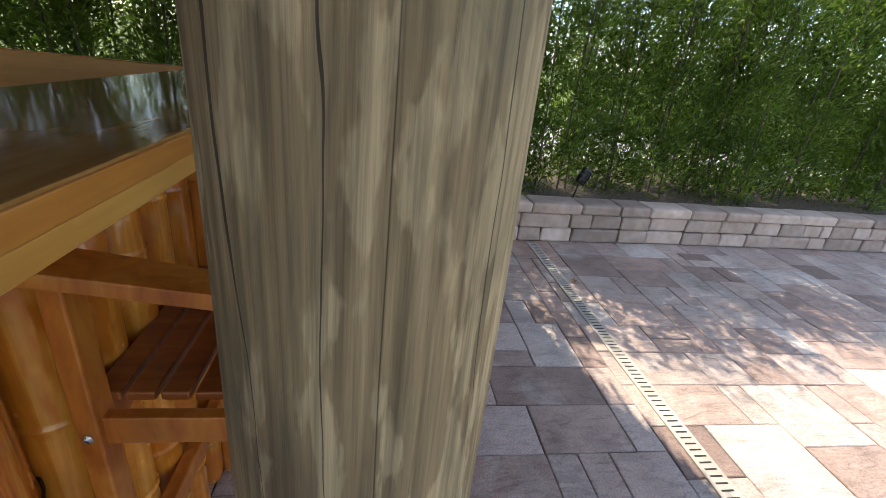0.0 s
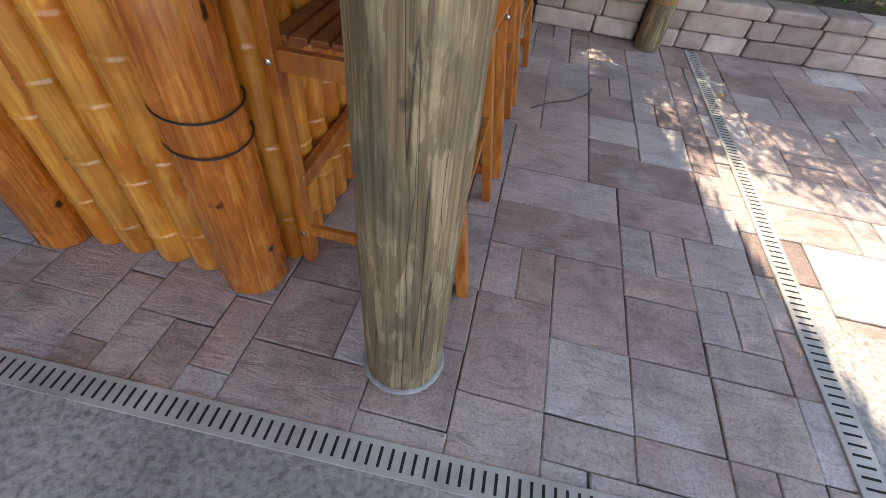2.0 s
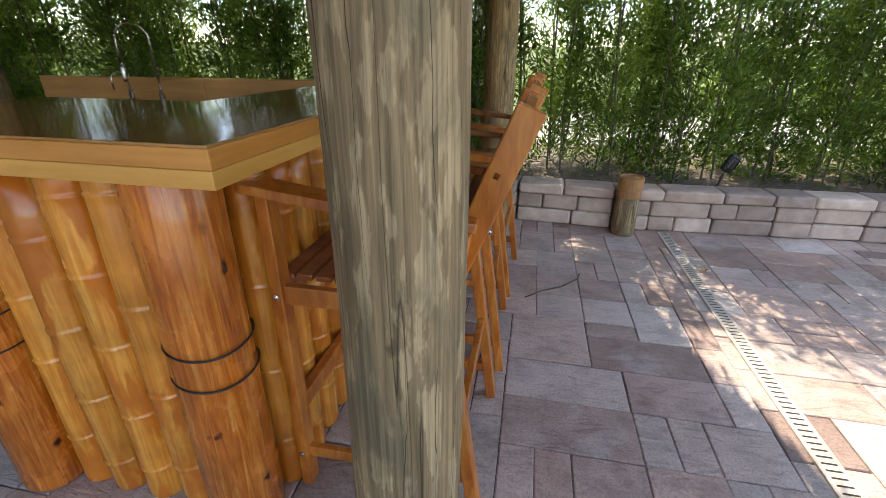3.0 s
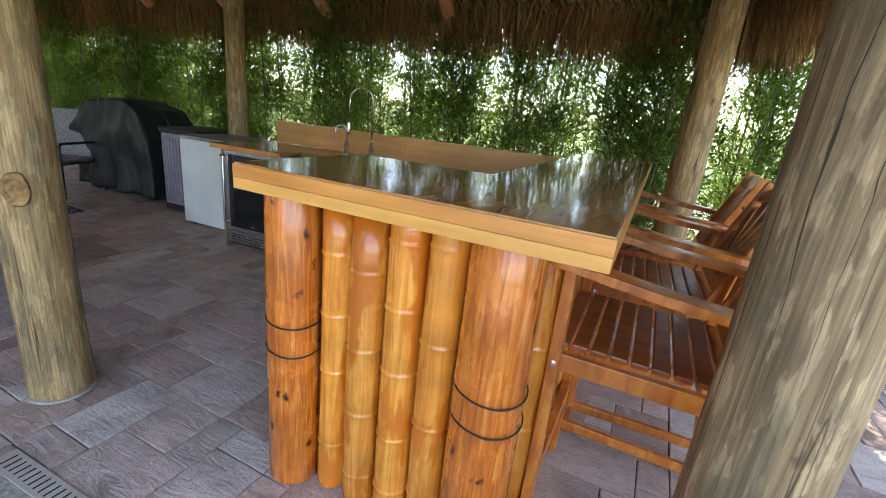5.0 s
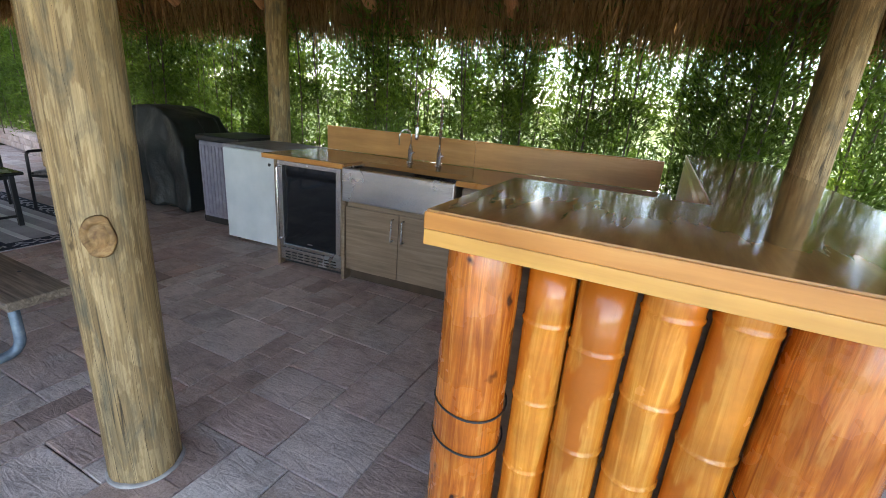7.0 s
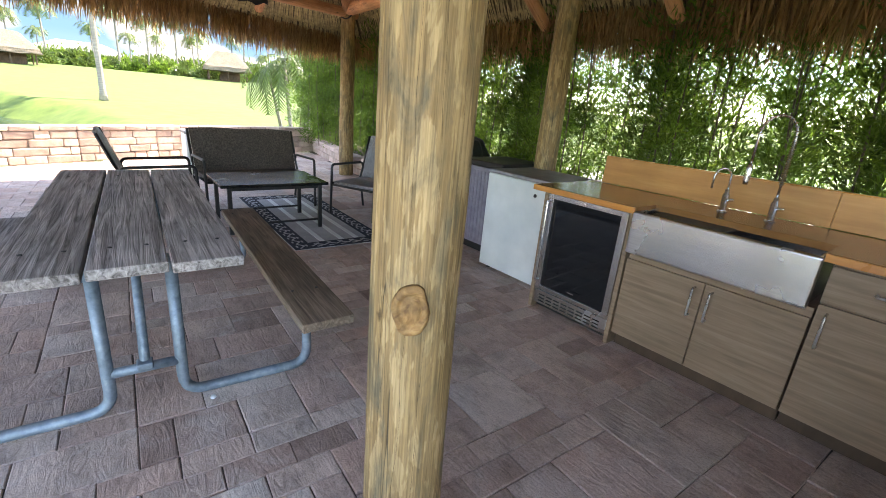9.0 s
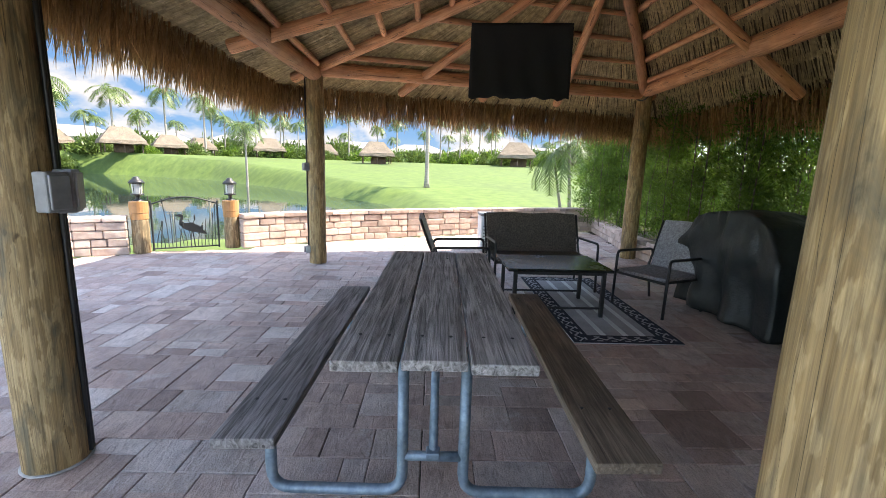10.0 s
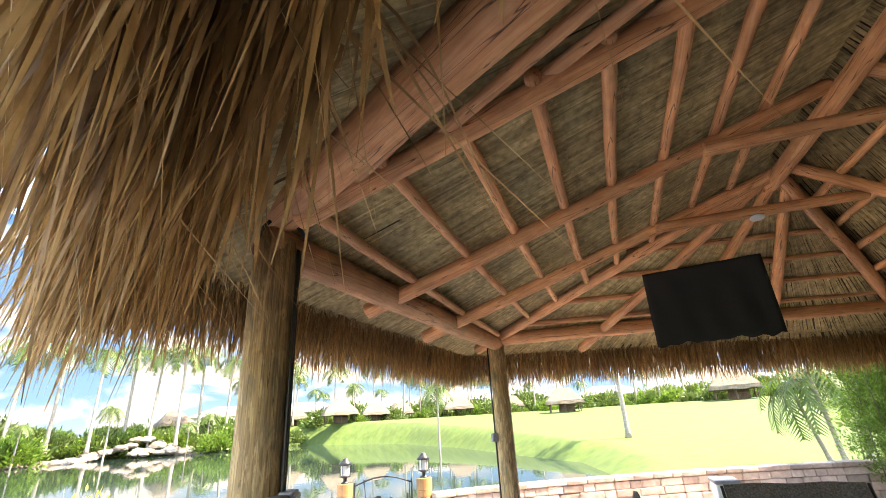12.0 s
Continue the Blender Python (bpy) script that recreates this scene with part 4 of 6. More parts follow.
def build_cooler():
    x0, x1 = -1.613, -1.025
    w = x1 - x0
    c = thing("wine_cooler", "undercounter drinks cooler with steel frame and black glass door", "cooler", m=pose(x0, YF, 0))
    part("body", box(w, 0.56, 0.84, 0.004, (w / 2, 0.32, 0.44)), BLACKMETAL, c)
    d = part("door", box(w - 0.08, 0.02, 0.64, 0.002, (w / 2, 0.012, 0.515)), BLACKGLASS, c, "dark glass door pane")
    fr = bmesh.new()
    for sx, sz, at in ((0.042, 0.70, (0.021, 0.008, 0.515)), (0.042, 0.70, (w - 0.021, 0.008, 0.515)), (w - 0.086, 0.034, (w / 2, 0.008, 0.848)), (w - 0.086, 0.03, (w / 2, 0.008, 0.182))):
        box(sx, 0.036, sz, 0.003, at, fr)
    part("door_frame", fr, STEEL, d, "brushed steel door frame")
    part("handle", tube(rounded([(0.02, -0.008, 0.24), (0.02, -0.045, 0.24), (0.02, -0.045, 0.82), (0.02, -0.008, 0.82)], 0.012, 3), 0.011, 10), STEEL, d, smooth=True)
    g = part("grille", box(w, 0.03, 0.10, 0.003, (w / 2, 0.012, 0.108)), STEEL, c, "slotted steel kick grille")
    for r in range(3):
        for k in range(8):
            part("slot", box(0.05, 0.004, 0.009, 0.001, (0.07 + k * 0.064, -0.004, 0.078 + 0.024 * r)), SLOT, g)
    for x in (-0.030, w + 0.016):
        part("end_panel", box(0.028, 0.62, 0.865, 0.002, (x, 0.31, 0.435)), CABINET, c, "narrow taupe upright side panel")
    part("badge", box(0.05, 0.003, 0.008, 0.001, (w / 2, -0.0015, 0.225)), STEEL, d, "small pale maker's plate")


build_cooler()


def build_worktop():
    top = thing("worktop", "brown wood-look kitchen worktop with a sink cut-out", "worktop")
    z0, z1 = 0.872, 0.91
    part("slab", prism([(-1.72, 3.155), (-0.975, 3.155), (-0.975, 3.40), (-0.105, 3.40), (-0.105, 3.155), (0.50, 3.155), (0.432, 1.885), (1.06, 1.85), (1.19, 3.838), (-1.72, 3.838)], z0, z1, 0.004), COUNTER, top)
    part("front_edge", box(0.75, 0.012, 0.036, 0.003, (-1.348, 3.150, 0.891)), EDGE, top, "honey-coloured front edge strip")
    part("front_edge", box(0.60, 0.012, 0.036, 0.003, (0.195, 3.150, 0.891)), EDGE, top)
    sp = thing("backsplash", "low honey-coloured wooden backsplash boards behind the worktop", "backsplash")
    part("board", box(1.398, 0.035, 0.196, 0.004, (-0.93, 3.858, 1.010)), SPLASH, sp)
    part("board", box(1.338, 0.035, 0.196, 0.004, (0.44, 3.8585, 1.010)), SPLASH, sp)
    part("cap_strip", box(2.738, 0.040, 0.006, 0.002, (-0.26, 3.858, 1.1115)), EDGE, sp, "thin honey-coloured top edging")


build_worktop()


def build_sink():
    s = thing("apron_sink", "stainless steel farmhouse sink with a deep apron front", "sink", m=pose(-0.54, 3.15, 0))
    part("apron", box(0.87, 0.035, 0.245, 0.012, (0, 0.0, 0.768), segments=3), STEEL, s)
    bm = bmesh.new()
    for sx, sy, sz, at in ((0.84, 0.012, 0.23, (0, 0.40, 0.775)), (0.012, 0.38, 0.23, (-0.42, 0.21, 0.775)), (0.012, 0.38, 0.23, (0.42, 0.21, 0.775)), (0.85, 0.39, 0.012, (0, 0.21, 0.655))):
        box(sx, sy, sz, 0.003, at, bm)
    part("basin", bm, STEEL, s)
    part("board", box(0.40, 0.24, 0.014, 0.004, (-0.19, 0.14, 0.868)), BLACKMETAL, s, "dark sink tray over half the basin")
    part("drain_ring", lathe([(0.05, 0.661), (0.05, 0.666), (0.02, 0.664)], 20), STEEL, s, m=pose(0.15, 0.22, 0))


build_sink()


def build_tap(x, h, reach, spring, label):
    t = thing("tap", label, "tap", "kitchen taps", m=pose(x, 3.68, 0.91, 0, 0, -38))
    part("base", lathe([(0.028, 0), (0.028, 0.008), (0.020, 0.014), (0.020, 0.10), (0.013, 0.11), (0.013, 0.13)], 18), STEEL, t, smooth=True)
    arch = [(0, 0, 0.12), (0, 0, h - reach / 2)] + [(0, -reach / 2 + reach / 2 * math.cos(a), h - reach / 2 + reach / 2 * math.sin(a)) for a in [math.pi * k / 12 for k in range(1, 13)]] + [(0, -reach, h * 0.52)]
    part("neck", tube(arch, 0.007 if spring else 0.006, 8), STEEL, t, smooth=True)
    if spring:
        for i in range(46):
            p = Vector(arch[0]).lerp(Vector(arch[1]), 0.25 + i * 0.75 / 27) if i < 28 else Vector(arch[1 + (i - 28) * 12 // 17])
            part("coil", lathe([(0.0125, -0.003), (0.014, 0), (0.0125, 0.003)], 10), STEEL, t, m=Matrix.Translation(p))
        part("spray_head", lathe([(0.012, 0), (0.016, 0.02), (0.016, 0.09), (0.010, 0.11)], 14), STEEL, t, m=pose(0, -reach, h * 0.52 - 0.10), smooth=True)
    part("lever", rod((0, 0, 0.07), (0.085, -0.01, 0.085), 0.007, 0.006, 8), STEEL, t, smooth=True)


build_tap(-0.465, 0.56, 0.20, True, "tall brushed steel spring-neck kitchen tap")
build_tap(-0.712, 0.25, 0.10, False, "slim brushed steel filter tap")


def build_freezer():
    f = thing("white_freezer", "white chest-high freezer with a grey lid beside the cooler", "freezer", m=pose(-2.08, 3.75, 0))
    part("body", box(0.80, 0.60, 0.83, 0.012, (0, 0, 0.445)), WHITE, f)
    part("lid", box(0.80, 0.60, 0.03, 0.01, (0, 0, 0.876)), GREYTOP, f, "grey lid")
    part("lock", lathe([(0.014, 0), (0.014, 0.006), (0.006, 0.009)], 14), BLACKMETAL, f, m=pose(0.14, -0.30, 0.76, 90, 0, 0))
    for sx in (-0.33, 0.33):
        for sy in (-0.24, 0.24):
            part("foot", lathe([(0.02, 0.0), (0.02, 0.032)], 10), BLACKMETAL, f, m=pose(sx, sy, 0))


build_freezer()


def build_bin():
    b = thing("storage_bin", "tall grey ribbed plastic storage bin with a dark lid", "storage bin", m=pose(-2.86, 4.03, 0))
    part("body", box(0.52, 0.60, 0.80, 0.01, (0, 0, 0.44)), BIN, b)
    part("base", box(0.53, 0.61, 0.07, 0.008, (0, 0, 0.038)), BLACKMETAL, b)
    part("lid", box(0.56, 0.64, 0.06, 0.015, (0, 0, 0.872)), BLACKMETAL, b, "black lid")
    for i in range(11):
        part("rib", box(0.024, 0.012, 0.70, 0.004, (-0.235 + 0.047 * i, -0.303, 0.45)), BIN, b)
    for i in range(12):
        part("rib", box(0.012, 0.024, 0.70, 0.004, (0.263, -0.27 + 0.048 * i, 0.45)), BIN, b)


build_bin()


def build_under_bar():
    c = thing("end_cabinet", "taupe cabinet end under the side worktop", "cabinet", "kitchen cabinets", m=BAR)
    part("body", box(0.50, 0.06, 0.84, 0.002, (0.20, 0.60, 0.45)), CABINET, c)
    d = thing("dishwasher", "white-edged appliance with a black curved front under the side worktop", "dishwasher", m=BAR)
    part("body", box(0.52, 0.58, 0.80, 0.01, (0.225, 0.93, 0.46)), BLACKMETAL, d)
    part("door", box(0.03, 0.57, 0.70, 0.01, (-0.05, 0.93, 0.42)), WHITE, d, "white door edge")
    part("handle", tube([(-0.075 - 0.035 * math.sin(math.pi * k / 10), 0.68 + 0.05 * k, 0.79) for k in range(11)], 0.014, 8), BLACKMETAL, d, smooth=True)
    f = thing("base_cabinet", "taupe base cabinet in the corner under the worktop", "cabinet", "kitchen cabinets", m=BAR)
    part("body", box(0.54, 0.60, 0.78, 0.002, (0.235, 1.56, 0.48)), CABINET, f)


build_under_bar()


# ---- bar chairs ----
def slat_box(p, q, w, t, bevel=0.004):
    """A flat bar of width w and thickness t from p to q, as a bmesh."""
    p, q = Vector(p), Vector(q)
    L = (q - p).length
    bm = box(w, t, L, bevel)
    bmesh.ops.transform(bm, matrix=Matrix.Translation((p + q) / 2) @ (q - p).to_track_quat("Z", "Y").to_matrix().to_4x4(), verts=bm.verts)
    return bm


def build_chair():
    """A tall armchair facing -x; its foot is under the middle of the seat."""
    c = thing("bar_chair", "tall oiled hardwood bar chair with arms and a sunburst back", "chair", "chairs at the bar")
    W, D, H = 0.52, 0.46, 0.755
    yl = W / 2
    for s in (-1, 1):
        part("front_leg", box(0.034, 0.05, 0.985, 0.004, (-D / 2, s * yl, 0.4925)), CHAIR, c)
        bm = slat_box((D / 2 + 0.09, s * yl, 0.0), (D / 2 - 0.02, s * yl, H), 0.055, 0.036)
        part("back_leg", bm, CHAIR, c)
        part("back_post", slat_box((D / 2 - 0.03, s * (yl - 0.04), H - 0.03), (D / 2 + 0.16, s * (yl - 0.04), 1.20), 0.03, 0.065), CHAIR, c)
        part("arm_post", slat_box((D / 2 + 0.0, s * yl, H - 0.02), (D / 2 + 0.03, s * yl, 0.93), 0.055, 0.036), CHAIR, c)
        arm = prism([(-0.30, -0.03), (-0.27, -0.045), (0.0, -0.034), (0.24, -0.036), (0.29, -0.02), (0.29, 0.02), (0.24, 0.036), (0.0, 0.034), (-0.27, 0.045), (-0.30, 0.03)], 0, 0.026, 0.005)
        for v in arm.verts:
            v.co.z += 0.016 * (v.co.x / 0.3) ** 2 if v.co.x < 0 else 0.0
        part("armrest", arm, CHAIR, c, m=pose(0.0, s * yl, 0.957, 0, 5.0, 0))
        part("side_rail", box(D, 0.024, 0.055, 0.003, (0, s * yl, H - 0.045)), CHAIR, c)
        part("stretcher", box(D + 0.10, 0.022, 0.04, 0.003, (0.03, s * yl, 0.14)), CHAIR, c)
        for x, z in ((-D / 2, H - 0.045), (D / 2, H - 0.045), (D / 2 + 0.012, H - 0.09), (D / 2 + 0.02, 0.90), (-D / 2, 0.14)):
            part("bolt", lathe([(0.009, 0), (0.009, 0.003), (0.004, 0.005), (0.003, 0.002)], 12), STEEL, c, m=pose(x, s * (yl + 0.026), z, 90 if s < 0 else -90, 0, 0))
    part("front_rail", box(0.024, W, 0.055, 0.003, (-D / 2, 0, H - 0.045)), CHAIR, c)
    part("back_rail", box(0.024, W, 0.055, 0.003, (D / 2 - 0.02, 0, H - 0.045)), CHAIR, c)
    part("footrest", box(0.032, W, 0.055, 0.004, (-D / 2 + 0.005, 0, 0.33)), CHAIR, c)
    part("back_stretcher", box(0.022, W, 0.05, 0.003, (D / 2 + 0.035, 0, 0.36)), CHAIR, c)
    for i in range(9):
        x = -D / 2 + 0.005 + i * (D - 0.03) / 8
        part("seat_slat", box(0.046, W - 0.05, 0.018, 0.004, (x, 0, H - 0.006)), SEAT, c, "dark reddish seat slat" if i == 0 else "")
    # sunburst back: a top rail, a half disc, and ribs that fan out
    tilt = Matrix.Translation((D / 2 - 0.02, 0, H + 0.03)) @ Matrix.Rotation(radians(23), 4, "Y")
    top = prism([(y, 0.455 - 0.05 * (abs(y) / 0.22) ** 2) for y in [-0.22 + 0.044 * k for k in range(11)]] + [(y, 0.385 - 0.03 * (abs(y) / 0.22) ** 2) for y in [0.22 - 0.044 * k for k in range(11)]], -0.012, 0.012, 0.003)
    flip = Matrix(((0, 0, 1, 0), (1, 0, 0, 0), (0, 1, 0, 0), (0, 0, 0, 1)))
    part("top_rail", top, CHAIR, c, m=tilt @ flip)
    hub = prism([(0.075 * math.cos(a), 0.03 + 0.075 * math.sin(a)) for a in [math.pi * k / 12 for k in range(13)]], -0.011, 0.011, 0.002)
    part("hub", hub, SEAT, c, m=tilt @ flip)
    part("lower_rail", box(0.022, 0.44, 0.05, 0.003, (0, 0, 0.02)), CHAIR, c, m=tilt)
    for k in range(9):
        a = radians(18 + 18 * k)
        far = 0.21 / max(abs(math.cos(a)), 0.01)
        far = min(far, 0.36 / math.sin(a))
        p, q = Vector((0, 0.07 * math.cos(a), 0.03 + 0.07 * math.sin(a))), Vector((0, far * math.cos(a), 0.03 + far * math.sin(a)))
        bm = bmesh.new()
        nrm = Vector((0, -math.sin(a), math.cos(a)))
        vs = [bm.verts.new(x) for x in (p - nrm * 0.011 + Vector((0.006, 0, 0)), p + nrm * 0.011 + Vector((0.006, 0, 0)), q + nrm * 0.041 + Vector((0.006, 0, 0)), q - nrm * 0.041 + Vector((0.006, 0, 0)),
                                      p - nrm * 0.011 - Vector((0.006, 0, 0)), p + nrm * 0.011 - Vector((0.006, 0, 0)), q + nrm * 0.041 - Vector((0.006, 0, 0)), q - nrm * 0.041 - Vector((0.006, 0, 0)))]
        for f in ((0, 1, 2, 3), (7, 6, 5, 4), (0, 4, 5, 1), (1, 5, 6, 2), (2, 6, 7, 3), (3, 7, 4, 0)):
            bm.faces.new([vs[i] for i in f])
        bmesh.ops.recalc_face_normals(bm, faces=bm.faces)
        part("fan_slat", bm, SEAT, c, m=tilt)
    return c


chair = build_chair()
chair.matrix_world = BAR @ pose(1.17, 0.555, 0)
copy_thing(chair, BAR @ pose(1.18, 1.24, 0, 0, 0, 2))
copy_thing(chair, BAR @ pose(1.19, 1.93, 0, 0, 0, -2))


# ---- picnic table ----
def build_picnic_table():
    ang = math.degrees(math.atan2(0.169, -2.14))
    t = thing("picnic_table", "weathered grey plank picnic table on galvanised pipe legs", "picnic table", m=pose(-1.573, 0.418, 0, 0, 0, ang))
    # u runs along the table from its near end; v is minus towards the hedge
    L, W, Z = 2.15, 0.765, 0.74
    rnd = random.Random(3)

    def plank(name, u0, u1, v0, v1, z, mat, label=""):
        bm = box(u1 - u0, v1 - v0, 0.043, 0.006)
        bmesh.ops.bisect_plane(bm, geom=bm.verts[:] + bm.edges[:] + bm.faces[:], plane_co=(0.3, 0, 0), plane_no=(1, 0, 0))
        for v in bm.verts:
            v.co += Vector((0.012 * noise.noise(Vector((v.co.y * 14, u0, z))) * (1 if abs(v.co.x) > 0.9 else 0), 0.003 * noise.noise(v.co * 9), 0.004 * noise.noise(Vector((v.co.x * 3, v0 * 7, 1)))))
        p = part(name, bm, mat, t, label, m=pose((u0 + u1) / 2, (v0 + v1) / 2, z - 0.0215))
        for u in (0.26, 1.88):
            for dv in (-0.06, 0.06):
                part("bolt_head", lathe([(0.008, 0), (0.008, 0.003), (0.003, 0.004)], 10), BLACKMETAL, p, m=pose(u - (u0 + u1) / 2, dv, 0.0215))
        return p

    for i in range(3):
        v = -(0.002 + i * 0.2565)
        plank("top_plank", 0.02 * (i == 1), L, v - 0.247, v, Z, GREYWOOD, "bleached grey split plank" if i == 0 else "")
    plank("bench_plank", -0.02, L - 0.05, 0.20, 0.435, 0.435, GREYWOOD)
    plank("bench_plank", -0.10, L - 0.12, -1.195, -0.955, 0.435, SHADEDPLANK, "bench plank with its shade put into the brown colour")
    for u in (0.24, 1.88):
        for s, va, vb in ((1, -0.25, 0.32), (-1, -0.515, -1.075)):
            pts = rounded([(u, va, Z - 0.045), (u, va, 0.03), (u, vb, 0.03), (u, vb, 0.39)], 0.09, 6)
            part("pipe_leg", tube(pts, 0.024, 12), GALV, t, smooth=True)
            part("bench_bracket", box(0.05, 0.20, 0.006, 0.002, (u, vb, 0.389)), GALV, t)
        part("cross_pipe", rod((u, -0.25, 0.20), (u, -0.515, 0.20), 0.021), GALV, t, smooth=True)
        part("top_bracket", box(0.05, 0.70, 0.006, 0.002, (u, -0.382, Z - 0.047)), GALV, t)
        m = 0.62 if u < 1 else -0.62
        part("diagonal_brace", rod((u, -0.382, 0.21), (u + m, -0.382, Z - 0.05), 0.02), GALV, t, smooth=True)
        part("brace_flange", box(0.06, 0.06, 0.03, 0.006, (u, -0.382, 0.215)), GALV, t)


build_picnic_table()


# ---- lounge corner ----
def build_lounge_chair(name, label, width, material, m, back=0.88):
    """A metal-framed woven chair or settee that faces -y."""
    c = thing(name, label, "chair" if width < 1 else "settee", m=m)
    w, y0, y1 = width / 2, -0.30, 0.27
    for s in (-1, 1):
        x = s * w
        part("side_frame", tube(rounded([(x, y0 - 0.02, 0.0), (x, y0, 0.60), (x, 0.30, 0.585), (x, 0.32, 0.50)], 0.05, 5), 0.015, 10), BLACKMETAL, c, smooth=True)
        part("back_leg", tube([(x, 0.34, 0.0), (x, 0.26, 0.40), (x, 0.36, 0.64), (x, 0.45, back - 0.01)], 0.015, 10), BLACKMETAL, c, smooth=True)
        part("seat_rail", rod((x, y0, 0.38), (x, 0.28, 0.36), 0.014), BLACKMETAL, c, smooth=True)
    part("front_rail", rod((-w, y0, 0.36), (w, y0, 0.36), 0.014), BLACKMETAL, c, smooth=True)
    seat = box(2 * w - 0.04, 0.56, 0.04, 0.012, (0, -0.01, 0.385))
    part("seat", seat, material, c, "woven resin seat")
    n = 14
    bm = bmesh.new()
    rows = []
    for side in (0, 1):
        for j in range(7):
            t = j / 6
            rows.append([bm.verts.new(((-w + 0.02) + (2 * w - 0.04) * i / n, 0.27 + 0.18 * t + 0.022 * side - 0.015 * math.sin(math.pi * t), 0.40 + (back - 0.40) * t + 0.012 * math.sin(math.pi * i / n * (2 if width > 1 else 1)) ** 2 * t)) for i in range(n + 1)])
    for side in (0, 1):
        for j in range(6):
            for i in range(n):
                a, b = rows[side * 7 + j], rows[side * 7 + j + 1]
                bm.faces.new((a[i], a[i + 1], b[i + 1], b[i]))
    for i in range(n):
        bm.faces.new((rows[6][i], rows[6][i + 1], rows[13][i + 1], rows[13][i]))
    for j in range(6):
        for i in (0, n):
            bm.faces.new((rows[j][i], rows[j + 1][i], rows[7 + j + 1][i], rows[7 + j][i]))
    bmesh.ops.recalc_face_normals(bm, faces=bm.faces)
    part("backrest", bm, material, c, "woven resin backrest", smooth=False)
    return c


build_lounge_chair("garden_settee", "two-seat settee of dark woven resin on a black metal frame", 1.24, WICKER, pose(-5.36, 2.34, 0, 0, 0, 91))
build_lounge_chair("garden_chair", "black metal garden chair with grey woven seat and back", 0.62, WICKERGREY, pose(-4.52, 3.42, 0, 0, 0, 25), 0.92)
build_lounge_chair("garden_chair", "black metal garden chair seen edge-on by the coffee table", 0.62, WICKERGREY, pose(-5.02, 1.30, 0, 0, 0, 176), 0.90)


def build_coffee_table():
    t = thing("coffee_table", "low black metal coffee table with a glossy top", "table", m=pose(-4.47, 2.20, 0.016, 0, 0, -2))
    part("tabletop", box(0.74, 1.04, 0.03, 0.008, (0, 0, 0.475)), BLACKGLASSY, t)
    for sx in (-1, 1):
        for sy in (-1, 1):
            part("leg", box(0.038, 0.038, 0.46, 0.004, (sx * 0.32, sy * 0.44, 0.23)), BLACKMETAL, t)
        part("rail", box(0.02, 0.86, 0.03, 0.003, (sx * 0.32, 0, 0.44)), BLACKMETAL, t)
        part("foot_rail", box(0.02, 0.86, 0.02, 0.003, (sx * 0.32, 0, 0.09)), BLACKMETAL, t)


BLACKGLASSY = surface("satin_black_top", [(0.3, (0.012, 0.014, 0.013)), (0.7, (0.02, 0.023, 0.021))], 12, (1, 1, 1), 0.25, 0.04, big=3, big_amount=0.2)
build_coffee_table()


def build_rug():
    r = thing("rug", "pale grey outdoor rug with a navy geometric border", "rug", m=pose(-4.62, 2.66, 0.004, 0, 0, -3))
    sx, sy = 2.3, 0.96
    part("field", box(sx, sy, 0.008, 0.002, (0, 0, 0.004)), RUGPALE, r)
    bd = bmesh.new()
    for w, h, at in ((sx, 0.17, (0, -sy / 2 + 0.085, 0.0095)), (sx, 0.17, (0, sy / 2 - 0.085, 0.0095)), (0.17, sy - 0.342, (-sx / 2 + 0.085, 0, 0.0095)), (0.17, sy - 0.342, (sx / 2 - 0.085, 0, 0.0095))):
        box(w, h, 0.003, 0.0, at, bd)
    part("border", bd, RUGDARK, r, "navy border")
    orn = bmesh.new()
    def zig(x, y, turn):
        for dx, dy, a in ((-0.03, 0.0, 38), (0.03, 0.0, -38), (0.0, 0.045, 0), (0.0, -0.045, 0)):
            m = Matrix.Rotation(radians(turn), 4, "Z") @ Matrix.Translation((dx, dy, 0)) @ Matrix.Rotation(radians(a), 4, "Z")
            box(0.09 if a else 0.05, 0.016, 0.002, 0.0, (x, y, 0.0118), orn, turn=m)
    for k in range(17):
        for y in (-sy / 2 + 0.085, sy / 2 - 0.085):
            zig(-sx / 2 + 0.09 + k * (sx - 0.18) / 16, y, 0)
    for k in range(5):
        for x in (-sx / 2 + 0.085, sx / 2 - 0.085):
            zig(x, -0.24 + k * 0.12, 90)
    part("border_pattern", orn, RUGPALE, r, "pale zigzag pattern")
    for y in (-0.16, 0.04, 0.2):
        part("stripe", box(sx - 0.36, 0.05, 0.002, 0.0, (0, y, 0.0092)), WHITE, r, "paler woven stripe")


build_rug()


